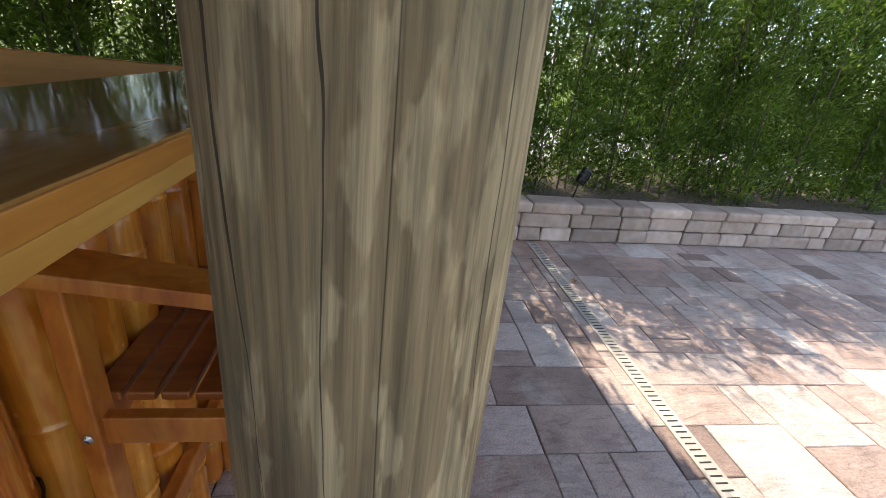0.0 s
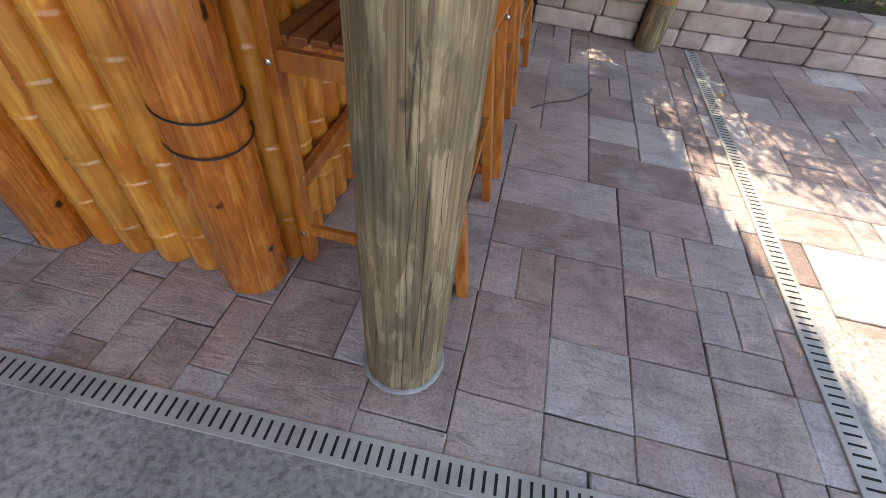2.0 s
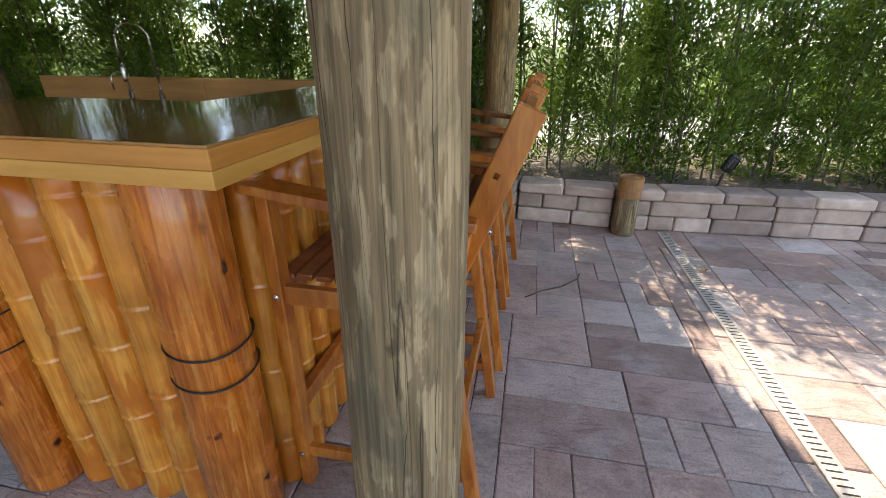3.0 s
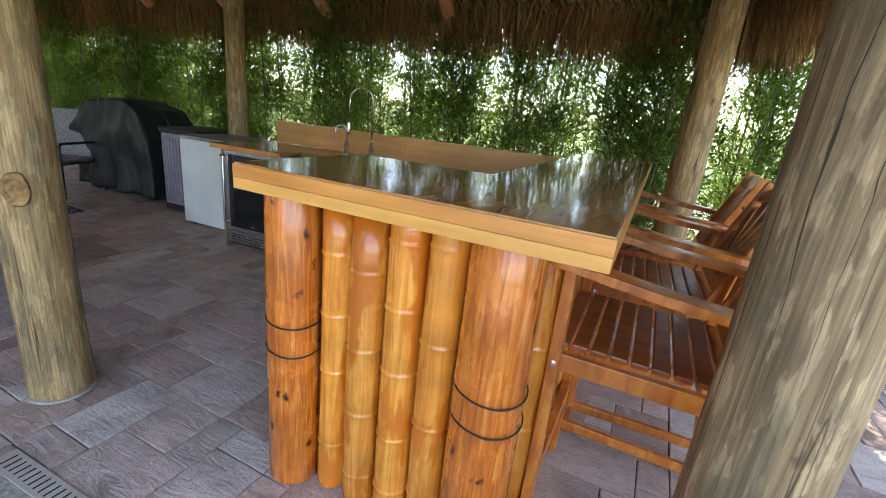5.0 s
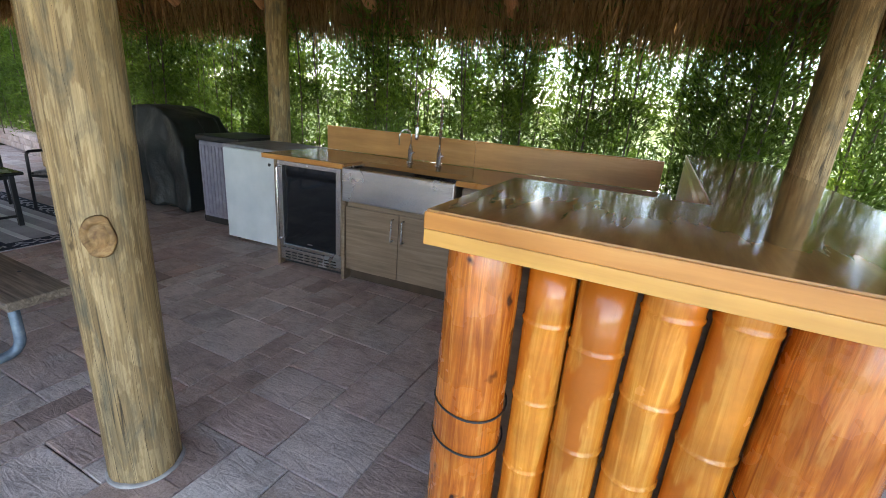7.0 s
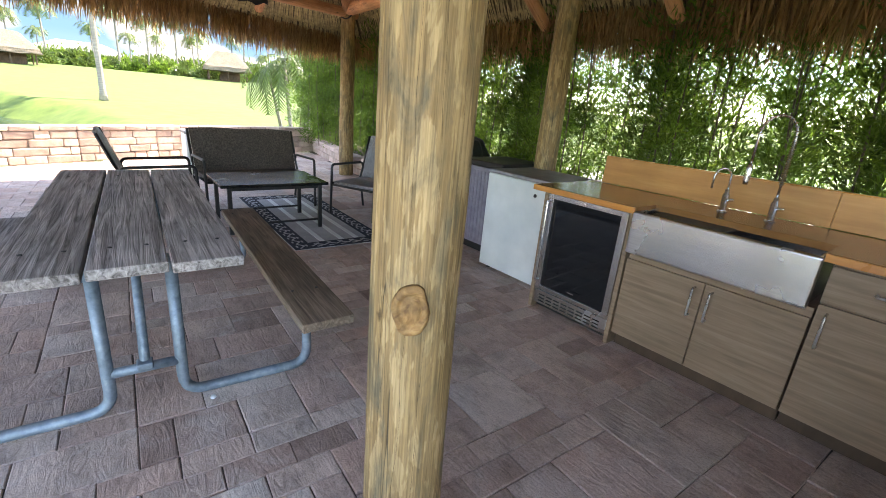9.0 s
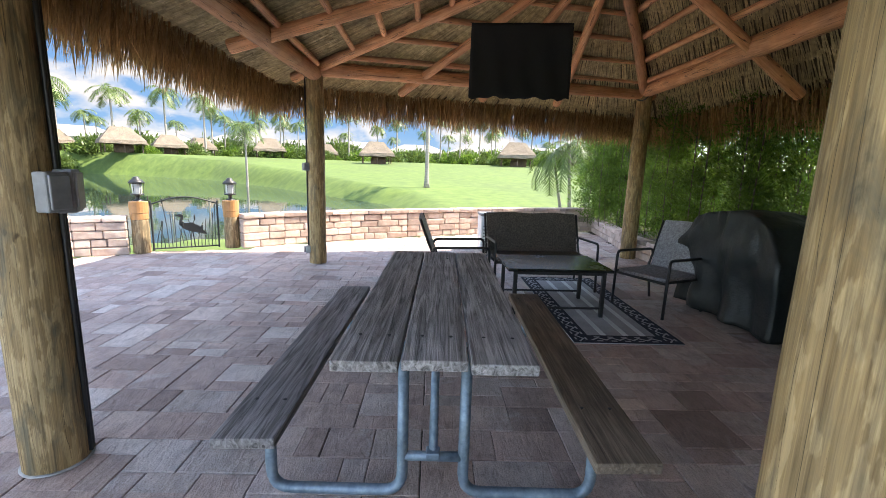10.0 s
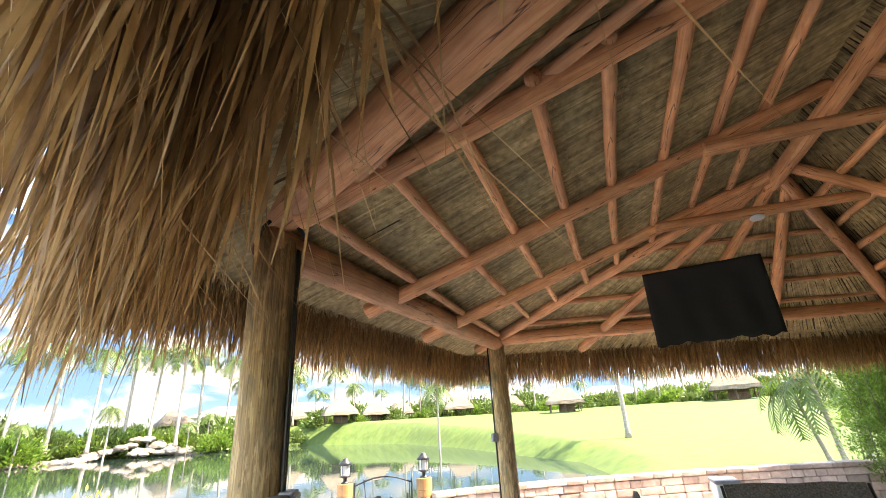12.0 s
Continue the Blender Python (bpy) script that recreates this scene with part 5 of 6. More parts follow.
def build_grill():
    g = thing("covered_grill", "barbecue under a creased black cover", "barbecue", m=pose(-4.03, 4.10, 0))
    bm = box(1.36, 0.68, 1.06, 0.0, (0, 0, 0.59))
    bmesh.ops.subdivide_edges(bm, edges=bm.edges[:], cuts=26, use_grid_fill=True)
    for v in bm.verts:
        x, y, z = v.co
        k = (z - 0.06) / 1.0
        s = 1.0 - 0.04 * k - 0.75 * max(k - 0.70, 0)
        fold = 0.045 * math.sin(x * 15 + 2.6 * noise.noise(Vector((x * 2, y * 2, 0)))) * (1 - k) + 0.06 * noise.noise(Vector((x * 3.6, y * 3.6, z * 1.8))) + 0.035 * noise.noise(Vector((x * 9, y * 9, z * 4)))
        v.co.x = x * s + 0.5 * fold * (1 if x > 0 else -1)
        v.co.y = y * (s * 0.5 + 0.5) + fold * (1 if y > 0 else -1)
        v.co.z = z + 0.05 * noise.noise(Vector((x * 2.5, y * 2.5, 5))) * k - (0.10 * (abs(x) / 0.62) ** 2 * max(k - 0.6, 0) * 2)
    part("cover", bm, COVER, g, "creased black vinyl cover", smooth=True)
    for sx in (-0.48, 0.48):
        for sy in (-0.24, 0.24):
            part("castor", lathe([(0.02, 0), (0.03, 0.03), (0.02, 0.09)], 12), BLACKMETAL, g, m=pose(sx, sy, 0))


build_grill()


# ---- screen, boxes and small fixtures under the roof ----
def build_screen():
    t = thing("covered_screen", "wall-hung television under a black cloth cover", "television", m=pose(-5.30, 1.94, 2.655, 0, 2, -10))
    part("panel", box(0.07, 1.06, 0.68, 0.01, (-0.03, 0, 0.02)), BLACKMETAL, t)
    bm = bmesh.new()
    nx, nz = 28, 20
    rows = []
    for j in range(nz + 1):
        v = j / nz
        rows.append([bm.verts.new((0.03 + 0.012 * math.sin(i * 0.9 + 2.5 * v) * (1 - v) + 0.02 * noise.noise(Vector((i * 0.22, v * 3, 2))),
                                   (-0.565 + 1.13 * i / nx) * (1 + 0.015 * (1 - v)), -0.40 + 0.80 * v + (0.05 * noise.noise(Vector((i * 0.35, 0, 7))) - 0.02 * (i > 24)) * (1 - v) ** 4)) for i in range(nx + 1)])
    for a, b in zip(rows, rows[1:]):
        for i in range(nx):
            bm.faces.new((a[i], a[i + 1], b[i + 1], b[i]))
    made = bmesh.ops.extrude_face_region(bm, geom=bm.faces[:])["geom"]
    bmesh.ops.translate(bm, vec=(0.008, 0, 0), verts=[g for g in made if isinstance(g, bmesh.types.BMVert)])
    bmesh.ops.recalc_face_normals(bm, faces=bm.faces)
    part("cloth_cover", bm, BLACKCLOTH, t, "black cloth hanging with a ragged hem", smooth=True)
    part("mount_arm", rod((-0.07, 0.0, 0.05), (-0.62, 0.05, 0.46), 0.02), BLACKMETAL, t)


build_screen()
det = thing("smoke_detector", "round white smoke detector under a collar tie", "smoke detector", m=pose(-4.76, 2.42, 3.275))
part("case", lathe([(0.03, 0.0), (0.055, 0.006), (0.062, 0.02), (0.062, 0.038)], 24), WHITE, det, smooth=True)
part("base", lathe([(0.065, 0.036), (0.065, 0.044)], 24), GREYTOP, det)


def switch_box(key, a, z, sx, sz, label, mat):
    x, y, r = POSTS[key]
    b = thing("switch_box", label, "switch box", "switch boxes", m=Matrix.Translation((x, y, z)) @ Matrix.Rotation(a, 4, "Z"))
    part("case", box(0.07, sx, sz, 0.008, (r + 0.03, 0, 0)), mat, b)
    part("cover", box(0.012, sx * 0.86, sz * 0.86, 0.005, (r + 0.071, 0, 0)), GREYTOP, b, "hinged cover plate")
    return b


switch_box("C", radians(76), 1.28, 0.10, 0.17, "grey metal switch box on a post", GREYTOP)
switch_box("C", radians(112), 1.28, 0.12, 0.19, "open grey switch box lid on a post", GREYTOP)
switch_box("D", radians(-52), 1.40, 0.07, 0.11, "small grey switch box on a post", GREYTOP)
switch_box("D", radians(-60), 0.22, 0.08, 0.10, "small white outlet box near a post's foot", WHITE)
for key, a, z0, z1 in (("C", 102, 0.03, 2.62), ("C", 112, 0.03, 2.62), ("D", -75, 0.2, 2.6), ("A", 100, 1.9, 2.7)):
    x, y, r = POSTS[key]
    x, y = x + (r + 0.006) * math.cos(radians(a)), y + (r + 0.006) * math.sin(radians(a))
    tagged(part("cable", tube([(x, y, z0 + (z1 - z0) * k / 6) for k in range(7)], 0.011, 8), BLACKMETAL, smooth=True), "black cable run up a wooden post", "cable", "cables")
for x, y, z in ((-2.1, -0.96, 2.70), (-6.57, -0.62, 2.70), (-7.30, 4.52, 2.72)):
    bm = tube([(0.15 * math.cos(t), 0.15 * math.sin(t), 0.05 * math.sin(2 * t)) for t in [2 * math.pi * k / 24 for k in range(25)]], 0.012, 8)
    tagged(part("tie_strap", bm, BLACKMETAL, m=pose(x, y, z, 24, 10, 0), smooth=True), "black strap tying a beam to its post", "strap", "tie straps")


# ---- walls of split blocks ----
def outline_block(w, d, h, seed):
    bm = box(w - 0.005, d, h - 0.004, 0.018, segments=2)
    for v in bm.verts:
        v.co += Vector((0.004 * noise.noise(v.co * 23 + Vector((seed, 0, 0))), 0.010 * noise.noise(v.co * 17 + Vector((0, seed, 0))), 0.004 * noise.noise(v.co * 21 + Vector((0, 0, seed)))))
    return bm


BLOCKS = {}


def block_wall(name, label, line, courses, h, cap):
    w = thing(name, label, "wall", kind="structure")
    rnd = random.Random(len(line) * 7 + courses)
    pts = [Vector((x, y, 0)) for x, y in line]
    for c in range(courses + 1):
        hh = cap if c == courses else h
        z = c * h + hh / 2
        for a, b in zip(pts, pts[1:]):
            L, s = (b - a).length, 0.0
            ang = math.atan2((b - a).y, (b - a).x)
            while s < L - 0.02:
                size = rnd.choice((0.20, 0.28, 0.28, 0.36, 0.44) if c < courses else (0.28, 0.36, 0.36, 0.44))
                if L - s - size < 0.12:
                    size = L - s
                size = round(size, 3)
                key = (size, hh, rnd.randrange(2))
                if key not in BLOCKS:
                    BLOCKS[key] = link_mesh("block", outline_block(size, 0.24 if c == courses else 0.20, hh, key[2] * 5.0), BLOCK)
                ob = new("block", BLOCKS[key])
                ob.parent = w
                p = a + (b - a).normalized() * (s + size / 2)
                ob.matrix_world = pose(p.x, p.y, z, 0, 0, math.degrees(ang)) @ pose(0, rnd.uniform(-0.006, 0.006), 0, rnd.uniform(-1, 1), 0, rnd.uniform(-1, 1))
                s += size


block_wall("wall_west", "curved low garden wall of pinkish split blocks", [(-7.68, -2.12), (-8.12, -1.55), (-8.75, -0.45), (-9.25, 0.65), (-9.75, 1.8), (-10.2, 3.1), (-10.55, 4.5), (-10.7, 5.3)], 4, 0.125, 0.085)
block_wall("wall_gate", "short garden wall of pinkish split blocks beside the gate", [(-6.30, -5.05), (-6.78, -4.15), (-7.05, -3.55)], 4, 0.125, 0.085)
block_wall("wall_north", "low garden wall of pinkish split blocks under the hedge", [(-10.6, 5.35), (-9.2, 5.10), (-7.75, 4.80), (-2.9, 4.72), (1.2, 4.60)], 2, 0.125, 0.085)
block_wall("wall_east", "low garden wall of weathered pinkish split blocks under the hedge", [(1.25, 4.58), (2.2, 4.28), (2.95, 4.20), (4.8, 4.20), (6.4, 4.18), (8.6, 4.15)], 2, 0.125, 0.09)

SOIL = surface("dark_mulch", [(0.3, (0.06, 0.045, 0.03)), (0.5, (0.13, 0.10, 0.07)), (0.7, (0.24, 0.2, 0.15))], 30, (1, 1, 1), 0.95, 0.6, big=1.0, big_amount=0.4)
bed = prism([(-10.9, 5.30), (-9.2, 5.16), (-7.75, 4.87), (-2.9, 4.79), (1.2, 4.67), (2.2, 4.35), (2.95, 4.27), (8.6, 4.22), (9.5, 4.6), (9.5, 6.3), (-10.9, 6.6)], -0.2, 0.27)
tagged(part("planting_bed", bed, SOIL), "raised bed of brown mulch under the hedge", "planting bed", kind="structure")


pale = prism([(-14, 6.7), (14, 6.4), (14, 12), (-14, 12)], -0.3, -0.02)
tagged(part("road", pale, GROUT), "pale sunlit concrete drive behind the hedge", "drive", kind="structure")


def build_stump(x, y, h, r, label, lantern):
    s = thing("gate_post" if lantern else "bamboo_post", label, "post", "short posts", m=pose(x, y, 0))
    part("shaft", lathe([(r * 0.95, 0), (r, 0.012), (r * 0.97, h * 0.62), (r * 0.97, h * 0.66)], 20, wobble=0.05, seed=x), POST, s, smooth=True)
    part("ring", lathe([(r * 1.0, h * 0.655), (r * 1.03, h * 0.66), (r * 1.02, h * 0.76), (r * 0.98, h * 0.77)], 20, wobble=0.02), RUST, s, "tan bamboo ring")
    part("cap", lathe([(r * 1.0, h * 0.77), (r * 1.06, h * 0.78), (r * 1.07, h * 0.99), (r * 0.9, h), (r * 0.85, h - 0.012)], 20, wobble=0.02), RUST, s, "tan bamboo cap piece")
    if lantern:
        l = thing("lantern", "black outdoor lantern with pale glass on a gate post", "lantern", "lanterns", m=pose(x, y, h))
        part("foot", lathe([(0.07, 0), (0.07, 0.012), (0.03, 0.03), (0.028, 0.075), (0.05, 0.09)], 16), BLACKMETAL, l, smooth=True)
        part("glass", lathe([(0.065, 0.115), (0.072, 0.27)], 16), LAMPGLASS, l, "pale glass chimney")
        part("lower_ring", lathe([(0.05, 0.088), (0.092, 0.095), (0.092, 0.112), (0.06, 0.118)], 20), BLACKMETAL, l, smooth=True)
        part("roof", lathe([(0.10, 0.265), (0.112, 0.275), (0.085, 0.315), (0.05, 0.335), (0.045, 0.36), (0.02, 0.372)], 20), BLACKMETAL, l, smooth=True)
        for k in range(6):
            a = math.pi * k / 3
            part("bar", rod((0.082 * math.cos(a), 0.082 * math.sin(a), 0.10), (0.088 * math.cos(a), 0.088 * math.sin(a), 0.275), 0.004, n=6), BLACKMETAL, l)


build_stump(3.02, 4.02, 0.46, 0.088, "short round wooden post with a tan bamboo top against the wall", False)
build_stump(-7.14, -3.42, 0.80, 0.12, "round wooden gate post with bamboo rings", True)
build_stump(-7.72, -2.28, 0.80, 0.12, "round wooden gate post with bamboo rings", True)


def build_gate():
    g = thing("garden_gate", "black metal garden gate with a cut-out wading bird", "gate", m=pose(-7.20, -3.28, 0, 0, 0, math.degrees(math.atan2(0.92, -0.46))))
    W, H = 0.92, 0.78
    part("frame", tube([(0, 0, 0.02), (0, 0, H + 0.02)], 0.014, 8), BLACKMETAL, g)
    part("frame", tube([(W, 0, 0.02), (W, 0, H + 0.02)], 0.014, 8), BLACKMETAL, g)
    part("frame", tube([(0, 0, 0.05), (W, 0, 0.05)], 0.012, 8), BLACKMETAL, g)
    part("arch", tube([(W * k / 12, 0, H - 0.03 + 0.11 * math.sin(math.pi * k / 12)) for k in range(13)], 0.012, 8), BLACKMETAL, g)
    rnd = random.Random(8)
    for k in range(17):
        x = 0.05 + 0.82 * k / 16
        h = rnd.uniform(0.28, 0.74)
        bend = rnd.uniform(-0.09, 0.09)
        part("reed", tube([(x + bend * (t / 6) ** 2, 0, 0.05 + h * t / 6) for t in range(7)], 0.006, 5), BLACKMETAL, g)
        if k % 3 == 0:
            part("reed_head", lathe([(0.003, 0), (0.013, 0.02), (0.013, 0.08), (0.003, 0.10)], 8), BLACKMETAL, g, m=pose(x + bend, 0, 0.05 + h - 0.04))
    body = [(0.22, 0.55), (0.33, 0.57), (0.37, 0.59), (0.42, 0.58), (0.43, 0.53), (0.40, 0.47), (0.43, 0.44), (0.54, 0.45), (0.66, 0.38), (0.76, 0.24), (0.66, 0.27), (0.52, 0.30), (0.42, 0.35), (0.36, 0.42), (0.37, 0.49), (0.39, 0.535), (0.35, 0.555)]
    bm = prism(body, -0.005, 0.005)
    bmesh.ops.transform(bm, matrix=Matrix.Rotation(radians(90), 4, "X"), verts=bm.verts)
    part("bird_cutout", bm, BLACKMETAL, g, "flat black wading bird cut from sheet metal")
    for x in (0.50, 0.55):
        part("bird_leg", rod((x, 0, 0.33), (x + 0.02, 0, 0.06), 0.006, n=6), BLACKMETAL, g)


build_gate()


def build_spotlight():
    s = thing("garden_spotlight", "black solar spotlight tilted on a spike above the wall", "garden light", m=pose(3.80, 4.40, 0.26, 0, 0, 15))
    part("spike", rod((0, 0, 0), (0.04, 0, 0.16), 0.009, n=8), BLACKMETAL, s)
    part("head", box(0.10, 0.05, 0.15, 0.018, (0.08, 0, 0.24), segments=3, turn=Matrix.Rotation(radians(28), 4, "Y")), BLACKMETAL, s)
    part("lens", box(0.07, 0.006, 0.10, 0.008, (0.08, -0.028, 0.24), turn=Matrix.Rotation(radians(28), 4, "Y")), BLACKGLASS, s)


build_spotlight()
ub = thing("umbrella_base", "round black umbrella base with a short tube on the ground", "umbrella base", m=pose(-4.60, -5.30, 0))
part("weight", lathe([(0.32, 0.0), (0.34, 0.03), (0.34, 0.11), (0.30, 0.16), (0.10, 0.20), (0.05, 0.20)], 32), BLACKMETAL, ub, smooth=True)
part("socket", lathe([(0.045, 0.18), (0.045, 0.34), (0.035, 0.345)], 16), BLACKMETAL, ub, smooth=True)
bo = thing("bollard", "short white square bollard at the patio's edge", "bollard", m=pose(-5.20, -5.55, -0.1))
part("shaft", box(0.15, 0.15, 0.52, 0.012, (0, 0, 0.26)), WHITE, bo)
cb = thing("white_cabinet", "small white and grey outdoor box behind the settee", "box", m=pose(-7.95, 2.15, 0))
part("body", box(0.40, 0.30, 0.62, 0.02, (0, 0, 0.31)), WHITE, cb)
part("lid", box(0.42, 0.32, 0.05, 0.015, (0, 0, 0.645)), GREYTOP, cb)
for i in range(5):
    part("louvre", box(0.006, 0.22, 0.02, 0.003, (0.202, 0, 0.2 + 0.06 * i)), GREYTOP, cb)


leaf = bmesh.new()
for k in range(7):
    a = radians(-60 + 20 * k)
    p, q = Vector((0, 0, 0.012)), Vector((0.07 * math.cos(a), 0.07 * math.sin(a), 0.006 + 0.012 * (k % 2)))
    n3 = Vector((-math.sin(a), math.cos(a), 0)) * 0.006
    vs = [leaf.verts.new(v) for v in (p, p.lerp(q, 0.5) - n3 + Vector((0, 0, 0.012)), q, p.lerp(q, 0.5) + n3 + Vector((0, 0, 0.006)))]
    leaf.faces.new(vs)
tagged(part("dry_leaf", leaf, FROND, m=pose(3.384, 3.353, 0.002, 0, 0, 30)), "curled dry brown leaf on the paving", "leaf")
tagged(part("pebble", lathe([(0.006, 0), (0.013, 0.005), (0.011, 0.014), (0.004, 0.018)], 10, wobble=0.2), WHITE, m=pose(-1.694, 1.05, 0.001)), "small white stone on the paving", "pebble")
tagged(part("twig", tube([(0, 0, 0.006), (0.10, 0.09, 0.008), (0.22, 0.16, 0.006), (0.33, 0.27, 0.010), (0.36, 0.36, 0.006)], 0.004, 6), BARK, m=pose(2.22, 2.86, 0)), "thin dry twig on the paving", "twig")


# ---- hedge ----
def leaf_cloud(rng, centres, dirs, per, length, width, spread):
    """Many narrow folded leaves round twig tips."""
    n = len(centres) * per
    c = np.repeat(centres, per, 0) + rng.normal(0, spread, (n, 3))
    d = np.repeat(dirs, per, 0) + rng.normal(0, 0.65, (n, 3))
    d /= np.linalg.norm(d, axis=1)[:, None]
    s = np.cross(d, rng.normal(0, 1, (n, 3)))
    s /= np.linalg.norm(s, axis=1)[:, None]
    ln = length * rng.uniform(0.6, 1.25, (n, 1))
    w = width * rng.uniform(0.7, 1.2, (n, 1)) / 2
    verts = np.stack([c, c + d * ln * 0.45 + s * w, c + d * ln, c + d * ln * 0.45 - s * w], 1).reshape(-1, 3)
    faces = np.arange(4 * n).reshape(-1, 4)
    return verts, faces


def build_hedge():
    protos = []
    for k in range(4):
        rng = np.random.default_rng(40 + k)
        s = thing("hedge_shrub", "tall clipped hedge shrub with dense narrow green leaves", "hedge", "hedge shrubs", m=pose(0, 0, -50 - k))
        stems = []
        for j in range(4):
            x, y = rng.uniform(-0.34, 0.34), rng.uniform(-0.2, 0.2)
            h = rng.uniform(2.1, 2.75)
            lean = rng.normal(0, 0.10, 2)
            pts = [(x + lean[0] * t + 0.03 * math.sin(5 * t + j), y + lean[1] * t, h * t / 1.0 - 0.02) for t in np.linspace(0, 1, 8)]
            part("stem", tube(pts, 0.009, 6), BARK, s)
            stems.append(np.array(pts))
        cs, ds = [], []
        for i in range(760):
            st = stems[rng.integers(4)]
            t = rng.uniform(0.0, 1.0)
            p = st[0] + (st[-1] - st[0]) * t
            out = rng.normal(0, 1, 3)
            out[2] = abs(out[2]) * 0.6
            out /= np.linalg.norm(out)
            if noise.noise(Vector(p) * 2.6 + Vector((k * 7.0, 0, 0))) < -0.20:
                continue
            cs.append(p + out * rng.uniform(0.05, 0.36) * (1.05 - 0.35 * t))
            ds.append(out + np.array([0, 0, 0.5]))
        v, f = leaf_cloud(rng, np.array(cs), np.array(ds), 13, 0.080, 0.018, 0.05)
        crown = new("crown", from_arrays("crown", v, f, LEAF))
        crown.parent = s
        protos.append(s)
    rng = random.Random(12)
    spots = [(-10.9 + 0.62 * i, 0) for i in range(32)]
    first = set()
    for i, (x, _) in enumerate(spots):
        yb = 5.35 if x < -7 else 5.25 if x < 1 else 4.95
        for row in (0, 1):
            m = pose(x + rng.uniform(-0.15, 0.15) + 0.3 * row, yb + 0.42 * row + rng.uniform(-0.1, 0.1), 0.26, 0, 0, rng.uniform(0, 360))
            k = (i * 2 + row * 3) % 4
            if k not in first:
                first.add(k)
                protos[k].matrix_world = m
            else:
                copy_thing(protos[k], m)


build_hedge()


# ---- palms, shrubs and the far bank ----
def palm_meshes(seed, trunk_h, frond_len, n_fronds, leaflets, droop, r):
    rng = np.random.default_rng(seed)
    p = thing("palm_tree", "tall palm with a grey trunk and feathery green fronds", "palm tree", "palms", m=pose(0, 0, -60))
    prof = [(r * 1.5, 0), (r * 1.1, trunk_h * 0.05)] + [(r * (1 - 0.35 * t), trunk_h * t) for t in np.linspace(0.12, 1, 8)]
    bm = lathe(prof, 10, wobble=0.04, seed=seed)
    bow = rng.uniform(-0.03, 0.03) * trunk_h
    for v in bm.verts:
        v.co.x += bow * (v.co.z / trunk_h) ** 2
    part("trunk", bm, PALMBARK, p, smooth=True)
    verts, faces = [], []
    for i in range(n_fronds):
        az = 2 * math.pi * i / n_fronds + rng.normal(0, 0.2)
        el = rng.uniform(-0.35, 1.2)
        d = np.array([math.cos(az) * math.cos(el), math.sin(az) * math.cos(el), math.sin(el)])
        side = np.array([-math.sin(az), math.cos(az), 0])
        pos, run = np.array([bow, 0, trunk_h - 0.05]), []
        for t in range(leaflets + 1):
            run.append(pos.copy())
            d = d + np.array([0, 0, -droop * (1.2 + max(d[2], 0)) / leaflets])
            d /= np.linalg.norm(d)
            pos = pos + d * frond_len / leaflets
        run = np.array(run)
        for t in range(leaflets):
            n = len(verts)
            w = 0.012 * frond_len
            verts += [run[t] - side * w, run[t] + side * w, run[t + 1] + side * w, run[t + 1] - side * w]
            faces.append((n, n + 1, n + 2, n + 3))
            ll = frond_len * 0.30 * math.sin(math.pi * (0.12 + 0.82 * t / leaflets)) + 0.05
            fwd = run[t + 1] - run[t]
            for s in (-1, 1):
                tip = run[t] + s * side * ll * 0.8 + fwd / np.linalg.norm(fwd) * ll * 0.55 + np.array([0, 0, -ll * rng.uniform(0.15, 0.6)])
                n = len(verts)
                verts += [run[t], run[t] + fwd * 0.7, tip]
                faces.append((n, n + 1, n + 2))
    crown = new("crown", from_arrays("crown", verts, faces, PALMLEAF))
    crown.parent = p
    return p


def bush_proto(name, label, seed, material, n, leaf, size, flat=0.75):
    rng = np.random.default_rng(seed)
    b = thing(name, label, "shrub", "garden shrubs", m=pose(0, 0, -60))
    d = rng.normal(0, 1, (n, 3))
    d[:, 2] = np.abs(d[:, 2])
    d /= np.linalg.norm(d, axis=1)[:, None]
    lump = 1 + 0.28 * np.sin(d[:, :1] * 5 + seed) * np.cos(d[:, 1:2] * 4) + 0.15 * np.sin(d[:, 2:] * 9)
    c = d * rng.uniform(0.55, 1.0, (n, 1)) * size * lump * np.array([1, 1, flat])
    v, f = leaf_cloud(rng, c, d + np.array([0, 0, 0.4]), 7, leaf, leaf * 0.33, leaf * 0.6)
    crown = new("foliage", from_arrays("foliage", v, f, material))
    crown.parent = b
    for k in range(5):
        a = 2 * math.pi * k / 5
        part("stem", tube([(0.05 * size * math.cos(a), 0.05 * size * math.sin(a), -0.1), (0.45 * size * math.cos(a), 0.45 * size * math.sin(a), 0.5 * size * flat)], 0.015 * size + 0.004, 5), BARK, b)
    return b


EYE_AT = Vector((-0.16, 0.73, 1.425))


def away(bearing, d):
    x, y = EYE_AT.x + d * math.cos(radians(bearing)), EYE_AT.y + d * math.sin(radians(bearing))
    return x, y, float(land(np.array([x]), np.array([y]))[0])


def place(proto, used, x, y, z, scale, turn):
    m = pose(x, y, z, 0, 0, turn) @ Matrix.Scale(scale, 4)
    if proto.name in used:
        ob = copy_thing(proto, pose(0, 0, 0))
        ob.matrix_world = m
    else:
        used.add(proto.name)
        proto.matrix_world = m
        ob = proto
    return ob


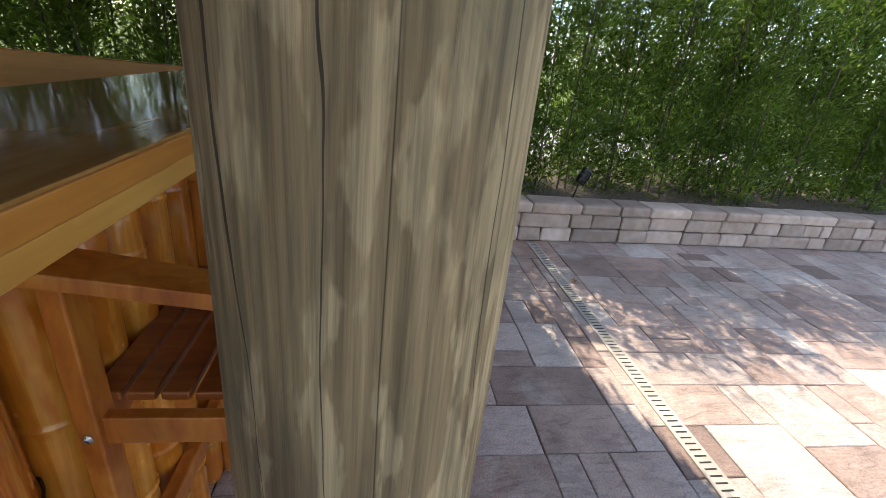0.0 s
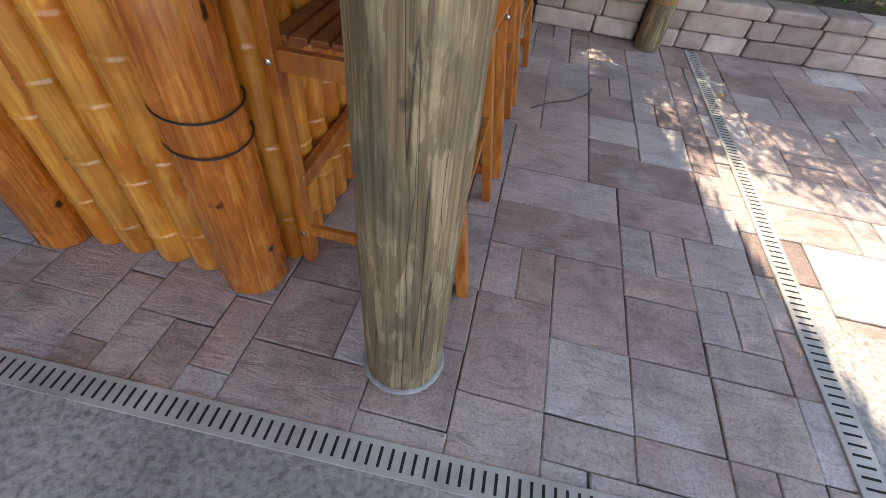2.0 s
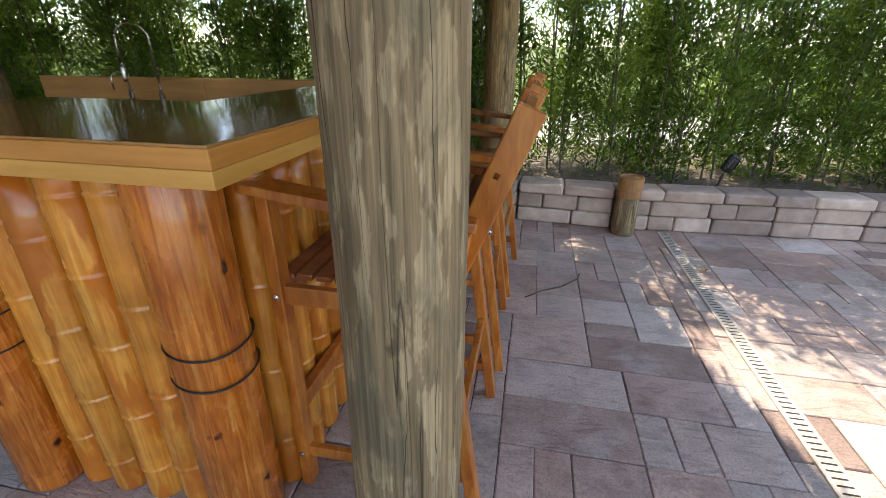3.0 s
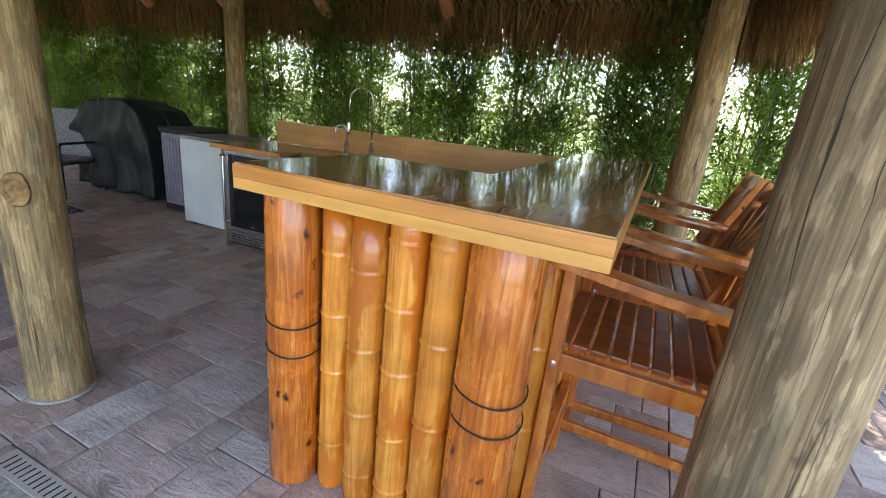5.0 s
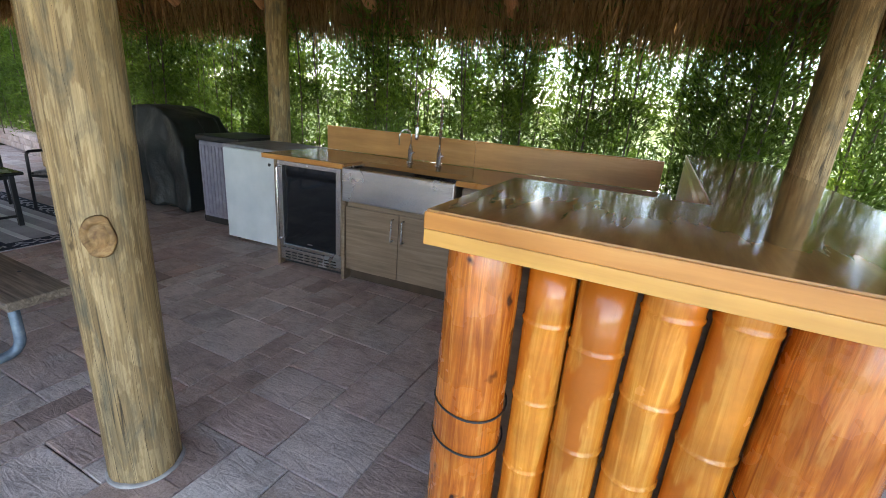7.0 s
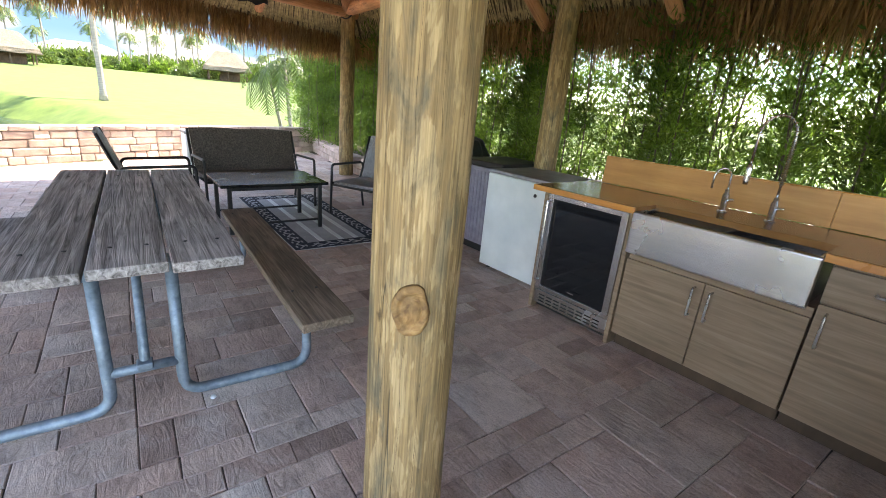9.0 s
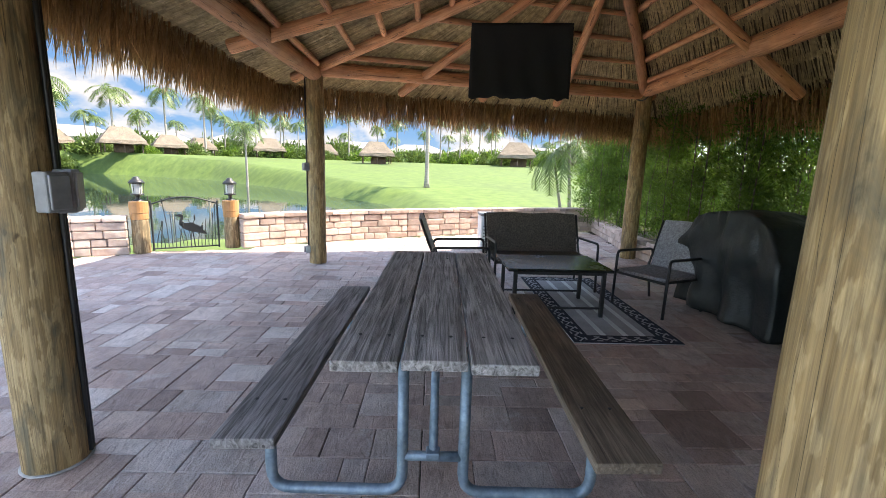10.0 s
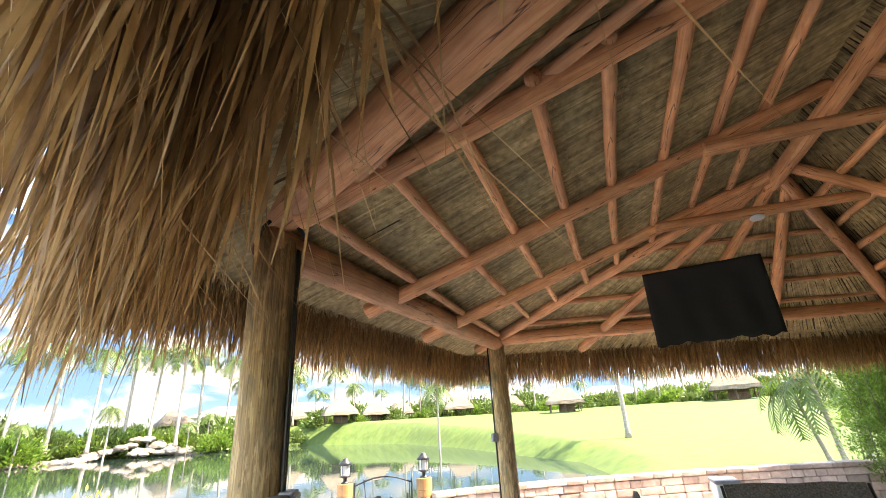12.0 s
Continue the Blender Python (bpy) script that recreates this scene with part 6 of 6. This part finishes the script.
def build_distance():
    used, rnd = set(), random.Random(21)
    royal = [palm_meshes(3, 13.0, 4.3, 16, 12, 1.5, 0.24), palm_meshes(4, 13.0, 4.0, 15, 12, 1.7, 0.22)]
    coco = [palm_meshes(5, 6.2, 2.4, 16, 11, 1.6, 0.12), palm_meshes(6, 7.2, 2.6, 15, 11, 1.7, 0.13)]
    slim = palm_meshes(7, 2.7, 1.9, 10, 16, 2.2, 0.075)
    for i, (b, d, s) in enumerate(((-121.5, 82, 1.1), (-124.6, 78, 1.0), (-127.3, 84, 1.12), (-129.5, 80, 1.05), (-131.9, 78, 1.06), (-133.8, 84, 1.1), (-136.5, 83, 1.0), (-118.5, 80, 1.1), (-115, 82, 1.0), (-139, 88, 0.85))):
        x, y, z = away(b, d)
        place(royal[i % 2], used, x, y, max(z, 0.3), s, rnd.uniform(0, 360))
    for i, (b, d, s) in enumerate(((-160.6, 42, 0.9), (-143.5, 82, 1.35), (-148.2, 84, 1.5), (-152.8, 82, 1.35), (-146, 90, 1.0), (-156.5, 84, 1.3), (-158.5, 88, 1.1), (-164.5, 84, 1.05), (-168, 88, 1.2), (-172.5, 86, 1.3), (-178.5, 84, 1.25), (176, 88, 1.3),
                                    (173.5, 82, 1.2), (171, 86, 1.25), (169, 84, 1.1), (164.5, 86, 1.2), (161, 84, 1.2), (-126, 70, 0.9), (-133, 74, 0.7), (-166.5, 78, 0.8), (-150.5, 86, 1.05), (-161.8, 86, 1.2), (-134.8, 76, 0.9), (-137.6, 86, 1.1), (-119.5, 72, 0.8), (156, 80, 1.0), (152, 84, 1.1))):
        x, y, z = away(b, d)
        place(coco[i % 2], used, x, y, z, s, rnd.uniform(0, 360))
    x, y, z = away(177.7, 27.5)
    place(coco[1], used, x, y, z, 1.05, 40)
    for b, d, s, tilt in ((159.3, 17.2, 1.0, 6), (157.6, 17.6, 1.1, -9), (160.4, 18.2, 0.9, 14)):
        x, y, z = away(b, d)
        ob = place(slim, used, x, y, z, s, rnd.uniform(0, 360))
        ob.matrix_world = pose(x, y, z, tilt, tilt * 0.6, 0) @ Matrix.Scale(s, 4)
    green = [bush_proto("garden_shrub", "rounded green garden shrub on the grass", 31, LEAF, 420, 0.42, 1.6), bush_proto("garden_shrub", "broad leafy green shrub on the grass", 32, PALMLEAF, 380, 0.55, 1.8)]
    for i in range(64):
        b = -114 - i * 1.42
        x, y, z = away(b, rnd.uniform(86, 94) if b > -138 else rnd.uniform(74, 92))
        place(green[i % 2], used, x, y, max(z, 0.2) - 0.1, rnd.uniform(0.6, 1.25), rnd.uniform(0, 360))
    for i in range(30):
        b = -114 - 0.9 * i
        x, y, z = away(b, rnd.uniform(82, 87) if -134 < b < -121 or i % 2 else rnd.uniform(72, 80))
        place(green[i % 2], used, x, y, max(z, 0.0), rnd.uniform(0.9, 1.7), rnd.uniform(0, 360))
    for i in range(46):
        x, y, z = away(-139 - 1.55 * i, rnd.uniform(92, 101))
        place(green[i % 2], used, x, y, z - 0.1, rnd.uniform(1.1, 2.0), rnd.uniform(0, 360))
    for i in range(22):
        x, y, z = away(-141 - 3.1 * i + rnd.uniform(-1, 1), rnd.uniform(90, 103))
        place(coco[i % 2], used, x, y, z, rnd.uniform(0.8, 1.35), rnd.uniform(0, 360))
    yellow = bush_proto("yellow_shrub", "low shrub with yellow and green leaves by the water", 35, YELLOWLEAF, 620, 0.13, 0.85, 0.8)
    place(yellow, used, -4.85, -6.35, -0.05, 1.0, 0)
    place(yellow, used, -4.0, -7.3, -0.1, 1.15, 120)
    # lake edge reeds and rocks
    rocks = []
    for k in range(5):
        bm = bmesh.new()
        bmesh.ops.create_icosphere(bm, subdivisions=2, radius=1.0)
        for v in bm.verts:
            v.co *= 1 + 0.32 * noise.noise(v.co * 1.3 + Vector((k * 9.0, 0, 0)))
            v.co.z *= 0.55
        rocks.append(link_mesh("rock", bm, ROCK))
    for i in range(80):
        b = rnd.uniform(-134.5, -119)
        tier = rnd.random()
        x, y, _ = away(b, 74 + 7 * tier)
        ob = new("rock", rocks[i % 5])
        s = rnd.uniform(0.35, 0.95)
        ob.matrix_world = pose(x, y, ZLAKE + 0.1 + 2.6 * tier * max(0, 1 - abs(b + 129) / 5), 0, 0, rnd.uniform(0, 360)) @ Matrix.Diagonal((1.5 * s, 1.1 * s, s, 1))
        tagged(ob, "pale weathered boulder at the lake's waterfall", "rock", "lake rocks")
    # thatched huts and houses
    proto = thing("thatched_hut", "open thatched garden hut on wooden posts beyond the lawn", "hut", "far huts", m=pose(0, 0, -70))
    bm = bmesh.new()
    lo = [(-3.6, -2.8, 1.5), (3.6, -2.8, 1.5), (3.6, 2.8, 1.5), (-3.6, 2.8, 1.5)]
    bm_low = [bm.verts.new(p) for p in lo]
    mid = [bm.verts.new((x * 0.93, y * 0.93, 2.15)) for x, y, _ in lo]
    ridge = [bm.verts.new((-1.5, 0, 4.5)), bm.verts.new((1.5, 0, 4.5))]
    for i in range(4):
        bm.faces.new((bm_low[i], bm_low[(i + 1) % 4], mid[(i + 1) % 4], mid[i]))
    for f in ((mid[0], mid[1], ridge[1], ridge[0]), (mid[1], mid[2], ridge[1]), (mid[2], mid[3], ridge[0], ridge[1]), (mid[3], mid[0], ridge[0]), tuple(bm_low[::-1])):
        bm.faces.new(f)
    bmesh.ops.subdivide_edges(bm, edges=bm.edges[:], cuts=5, use_grid_fill=True)
    for v in bm.verts:
        v.co += Vector((0.10 * noise.noise(v.co * 2.1), 0.10 * noise.noise(v.co * 2.3 + Vector((5, 0, 0))), 0.14 * noise.noise(v.co * 2.7)))
    part("roof", bm, FARTHATCH, proto, "pale shaggy thatch")
    for x in (-2.8, 0, 2.8):
        for y in (-2.1, 2.1):
            part("post", lathe([(0.12, 0), (0.10, 1.9)], 8), DARKWOOD, proto, m=pose(x, y, 0))
    # counter and back wall carry the hut's dim interior as painted shade
    part("counter", box(3.0, 0.7, 1.0, 0.03, (0.4, 0.8, 0.5)), DARKWOOD, proto)
    part("back_wall", box(3.0, 0.12, 1.6, 0.02, (0.6, 1.9, 0.8)), DARKWOOD, proto)
    for b, d, s, a in ((-148.8, 74, 1.0, 40), (-163.2, 76, 0.9, 20), (-175.9, 64, 0.92, 8), (166.3, 70, 1.1, -10), (-156.0, 86, 0.9, 30), (-169.6, 82, 0.85, 12), (-143.2, 84, 0.95, 50), (-131.5, 90, 1.0, 60), (-153, 78, 0.85, 35), (160, 84, 1.0, -15)):
        x, y, z = away(b, d)
        place(proto, used, x, y, z, 0.74 * s, a + 90)
    house = thing("house", "single-storey pale stucco house with a grey hipped roof", "house", "far houses", m=pose(0, 0, -70))
    part("wall", box(15, 9, 2.9, 0.02, (0, 0, 1.45)), HOUSEWALL, house)
    bm = bmesh.new()
    lo = [bm.verts.new(p) for p in ((-8, -5, 2.9), (8, -5, 2.9), (8, 5, 2.9), (-8, 5, 2.9))]
    top = [bm.verts.new((-3.2, 0, 5.0)), bm.verts.new((3.2, 0, 5.0))]
    for f in ((lo[0], lo[1], top[1], top[0]), (lo[1], lo[2], top[1]), (lo[2], lo[3], top[0], top[1]), (lo[3], lo[0], top[0]), (lo[3], lo[2], lo[1], lo[0])):
        bm.faces.new(f)
    part("roof", bm, HOUSEROOF, house, "grey shingle roof")
    for x in (-5, -1.7, 1.7, 5):
        for s in (-1, 1):
            w = part("window", box(1.5, 0.08, 1.3, 0.02, (x, s * 4.52, 1.5)), WHITE, house)
            part("pane", box(1.34, 0.06, 1.14, 0.0, (x, s * 4.55, 1.5)), BLACKGLASS, w)
    for b, d, a in ((-145, 104, 30), (-152, 110, 20), (-160, 106, 15), (-167, 112, 10), (-173.5, 108, 4), (179, 112, 0), (171, 106, -6), (163, 110, -14), (-137, 108, 40), (155, 108, -20)):
        x, y, z = away(b, d)
        place(house, used, x, y, z - 0.2, 1.0, a + 90)


build_distance()


# ---- paving, drains and slab ----
SLAB = [(-0.315, 1.0), (3.17, 0.90), (3.20, 1.66), (9.0, 1.35), (9.0, -8.0), (-2.2, -8.0), (-1.86, -1.9), (-1.76, -1.1)]
PATIO = [(-7.6, -2.05), (-8.1, -1.5), (-9.25, 0.7), (-10.2, 3.1), (-10.6, 5.2), (-7.7, 4.85), (1.2, 4.65), (2.2, 4.35), (9.0, 4.2), (9.0, -8.0), (-2.6, -8.0), (-4.3, -5.0), (-6.25, -5.15), (-7.0, -3.6), (-7.3, -3.2)]


def inside(poly, x, y):
    hit = False
    for (ax, ay), (bx, by) in zip(poly, poly[1:] + poly[:1]):
        if (ay > y) != (by > y) and x < (bx - ax) * (y - ay) / (by - ay) + ax:
            hit = not hit
    return hit


def build_slab_and_drains():
    tagged(part("pavement", prism([(x, y) for x, y in PATIO], -0.10, -0.011), JOINT), "dark sand bed between the paving stones", "paving bed", kind="structure")
    tagged(part("patio_slab", prism(SLAB, -0.09, 0.004), CONCRETE), "grey washed-aggregate concrete slab", "slab", kind="structure")
    for a, b in (((3.345, 4.06), (3.185, 0.95)), ((3.13, 0.905), (-0.315, 1.005)), ((-0.33, 0.985), (-1.745, -1.09)), ((-1.765, -1.12), (-1.88, -3.2))):
        d = thing("channel_drain", "cream plastic slotted channel drain set flush in the paving", "drain", "channel drains", m=pose(*a, 0.0, 0, 0, math.degrees(math.atan2(b[1] - a[1], b[0] - a[0]))))
        L = math.hypot(b[0] - a[0], b[1] - a[1])
        part("channel", box(L, 0.085, 0.02, 0.002, (L / 2, 0, -0.004)), DRAIN, d)
        bm = bmesh.new()
        n = int(L / 0.030)
        for k in range(n):
            u = 0.015 + k * 0.030
            vs = [bm.verts.new(p) for p in ((u - 0.004, -0.026, 0.0066), (u + 0.004, -0.026, 0.0066), (u + 0.004, 0.026, 0.0066), (u - 0.004, 0.026, 0.0066))]
            bm.faces.new(vs)
        tagged(part("grating", bm, SLOT, d, "dark drain slots"), kind="stuff")


build_slab_and_drains()


def paver_mesh(w, h, k):
    """A tumbled paver with chamfered, slightly uneven edges; its top is at z = 0."""
    g, c, d = 0.002, 0.004, 0.05
    out = [(-w / 2 + g, -h / 2 + g), (w / 2 - g, -h / 2 + g), (w / 2 - g, h / 2 - g), (-w / 2 + g, h / 2 - g)]
    rnd = random.Random(k * 13 + int(w * 100))
    out = [(x + rnd.uniform(-0.0025, 0.0025), y + rnd.uniform(-0.0025, 0.0025)) for x, y in out]
    verts = [(x, y, -d) for x, y in out] + [(x, y, -c) for x, y in out]
    verts += [(x - math.copysign(c, x), y - math.copysign(c, y), rnd.uniform(-0.0015, 0.0)) for x, y in out]
    faces = [(8, 9, 10, 11)]
    for i in range(4):
        j = (i + 1) % 4
        faces += [(i, j, 4 + j, 4 + i), (4 + i, 4 + j, 8 + j, 8 + i)]
    return verts, faces


def build_paving():
    rnd = random.Random(77)
    U = 0.127
    turn = Matrix.Rotation(radians(SKEW), 4, "Z")
    nx, ny = 180, 120
    x0, y0 = -12.5, -9.0
    taken = np.zeros((nx, ny), bool)
    shapes = [(3, 2), (2, 3), (2, 2), (2, 2), (2, 1), (1, 2), (3, 3), (4, 2)]
    near, far = [], []
    for j in range(ny):
        for i in range(nx):
            if taken[i, j]:
                continue
            order = shapes[:]
            rnd.shuffle(order)
            for a, b in order + [(1, 1)]:
                if i + a <= nx and j + b <= ny and not taken[i:i + a, j:j + b].any():
                    break
            taken[i:i + a, j:j + b] = True
            p = turn @ Vector((x0 + (i + a / 2) * U, y0 + (j + b / 2) * U, 0))
            corners = [turn @ Vector((x0 + (i + a * fu) * U, y0 + (j + b * fv) * U, 0)) for fu in (0, 1) for fv in (0, 1)]
            if not inside(PATIO, p.x, p.y) or all(inside(SLAB, q.x, q.y) for q in corners):
                continue
            row = (a, b, p.x, p.y, rnd.uniform(-0.0022, 0.0012), rnd.randrange(3))
            close = (-0.6 < p.x < 3.15 and 0.6 < p.y < 2.1) or (-3.2 < p.x < -0.6 and -0.4 < p.y < 1.9)
            (near if close and len(near) < 300 else far).append(row)
    floor = thing("floor", "patio of tumbled pink and grey clay pavers in mixed sizes", "paving", kind="structure")
    cache = {}
    for a, b, x, y, z, k in near:
        if (a, b, k) not in cache:
            v, f = paver_mesh(a * U, b * U, k)
            cache[a, b, k] = from_arrays("paver", v, f, PAVER)
        ob = new("paver", cache[a, b, k])
        ob.parent = floor
        ob.matrix_world = pose(x, y, z, 0, 0, SKEW)
    verts, faces = [], []
    for a, b, x, y, z, k in far:
        v, f = paver_mesh(a * U, b * U, k)
        m = pose(x, y, z, 0, 0, SKEW)
        n = len(verts)
        verts += [m @ Vector(q) for q in v]
        faces += [tuple(n + t for t in q) for q in f]
    rest = new("pavers", from_arrays("pavers", verts, faces, PAVERS))
    rest.parent = floor
    tagged(rest, "further clay pavers of the patio", kind="stuff")


build_paving()
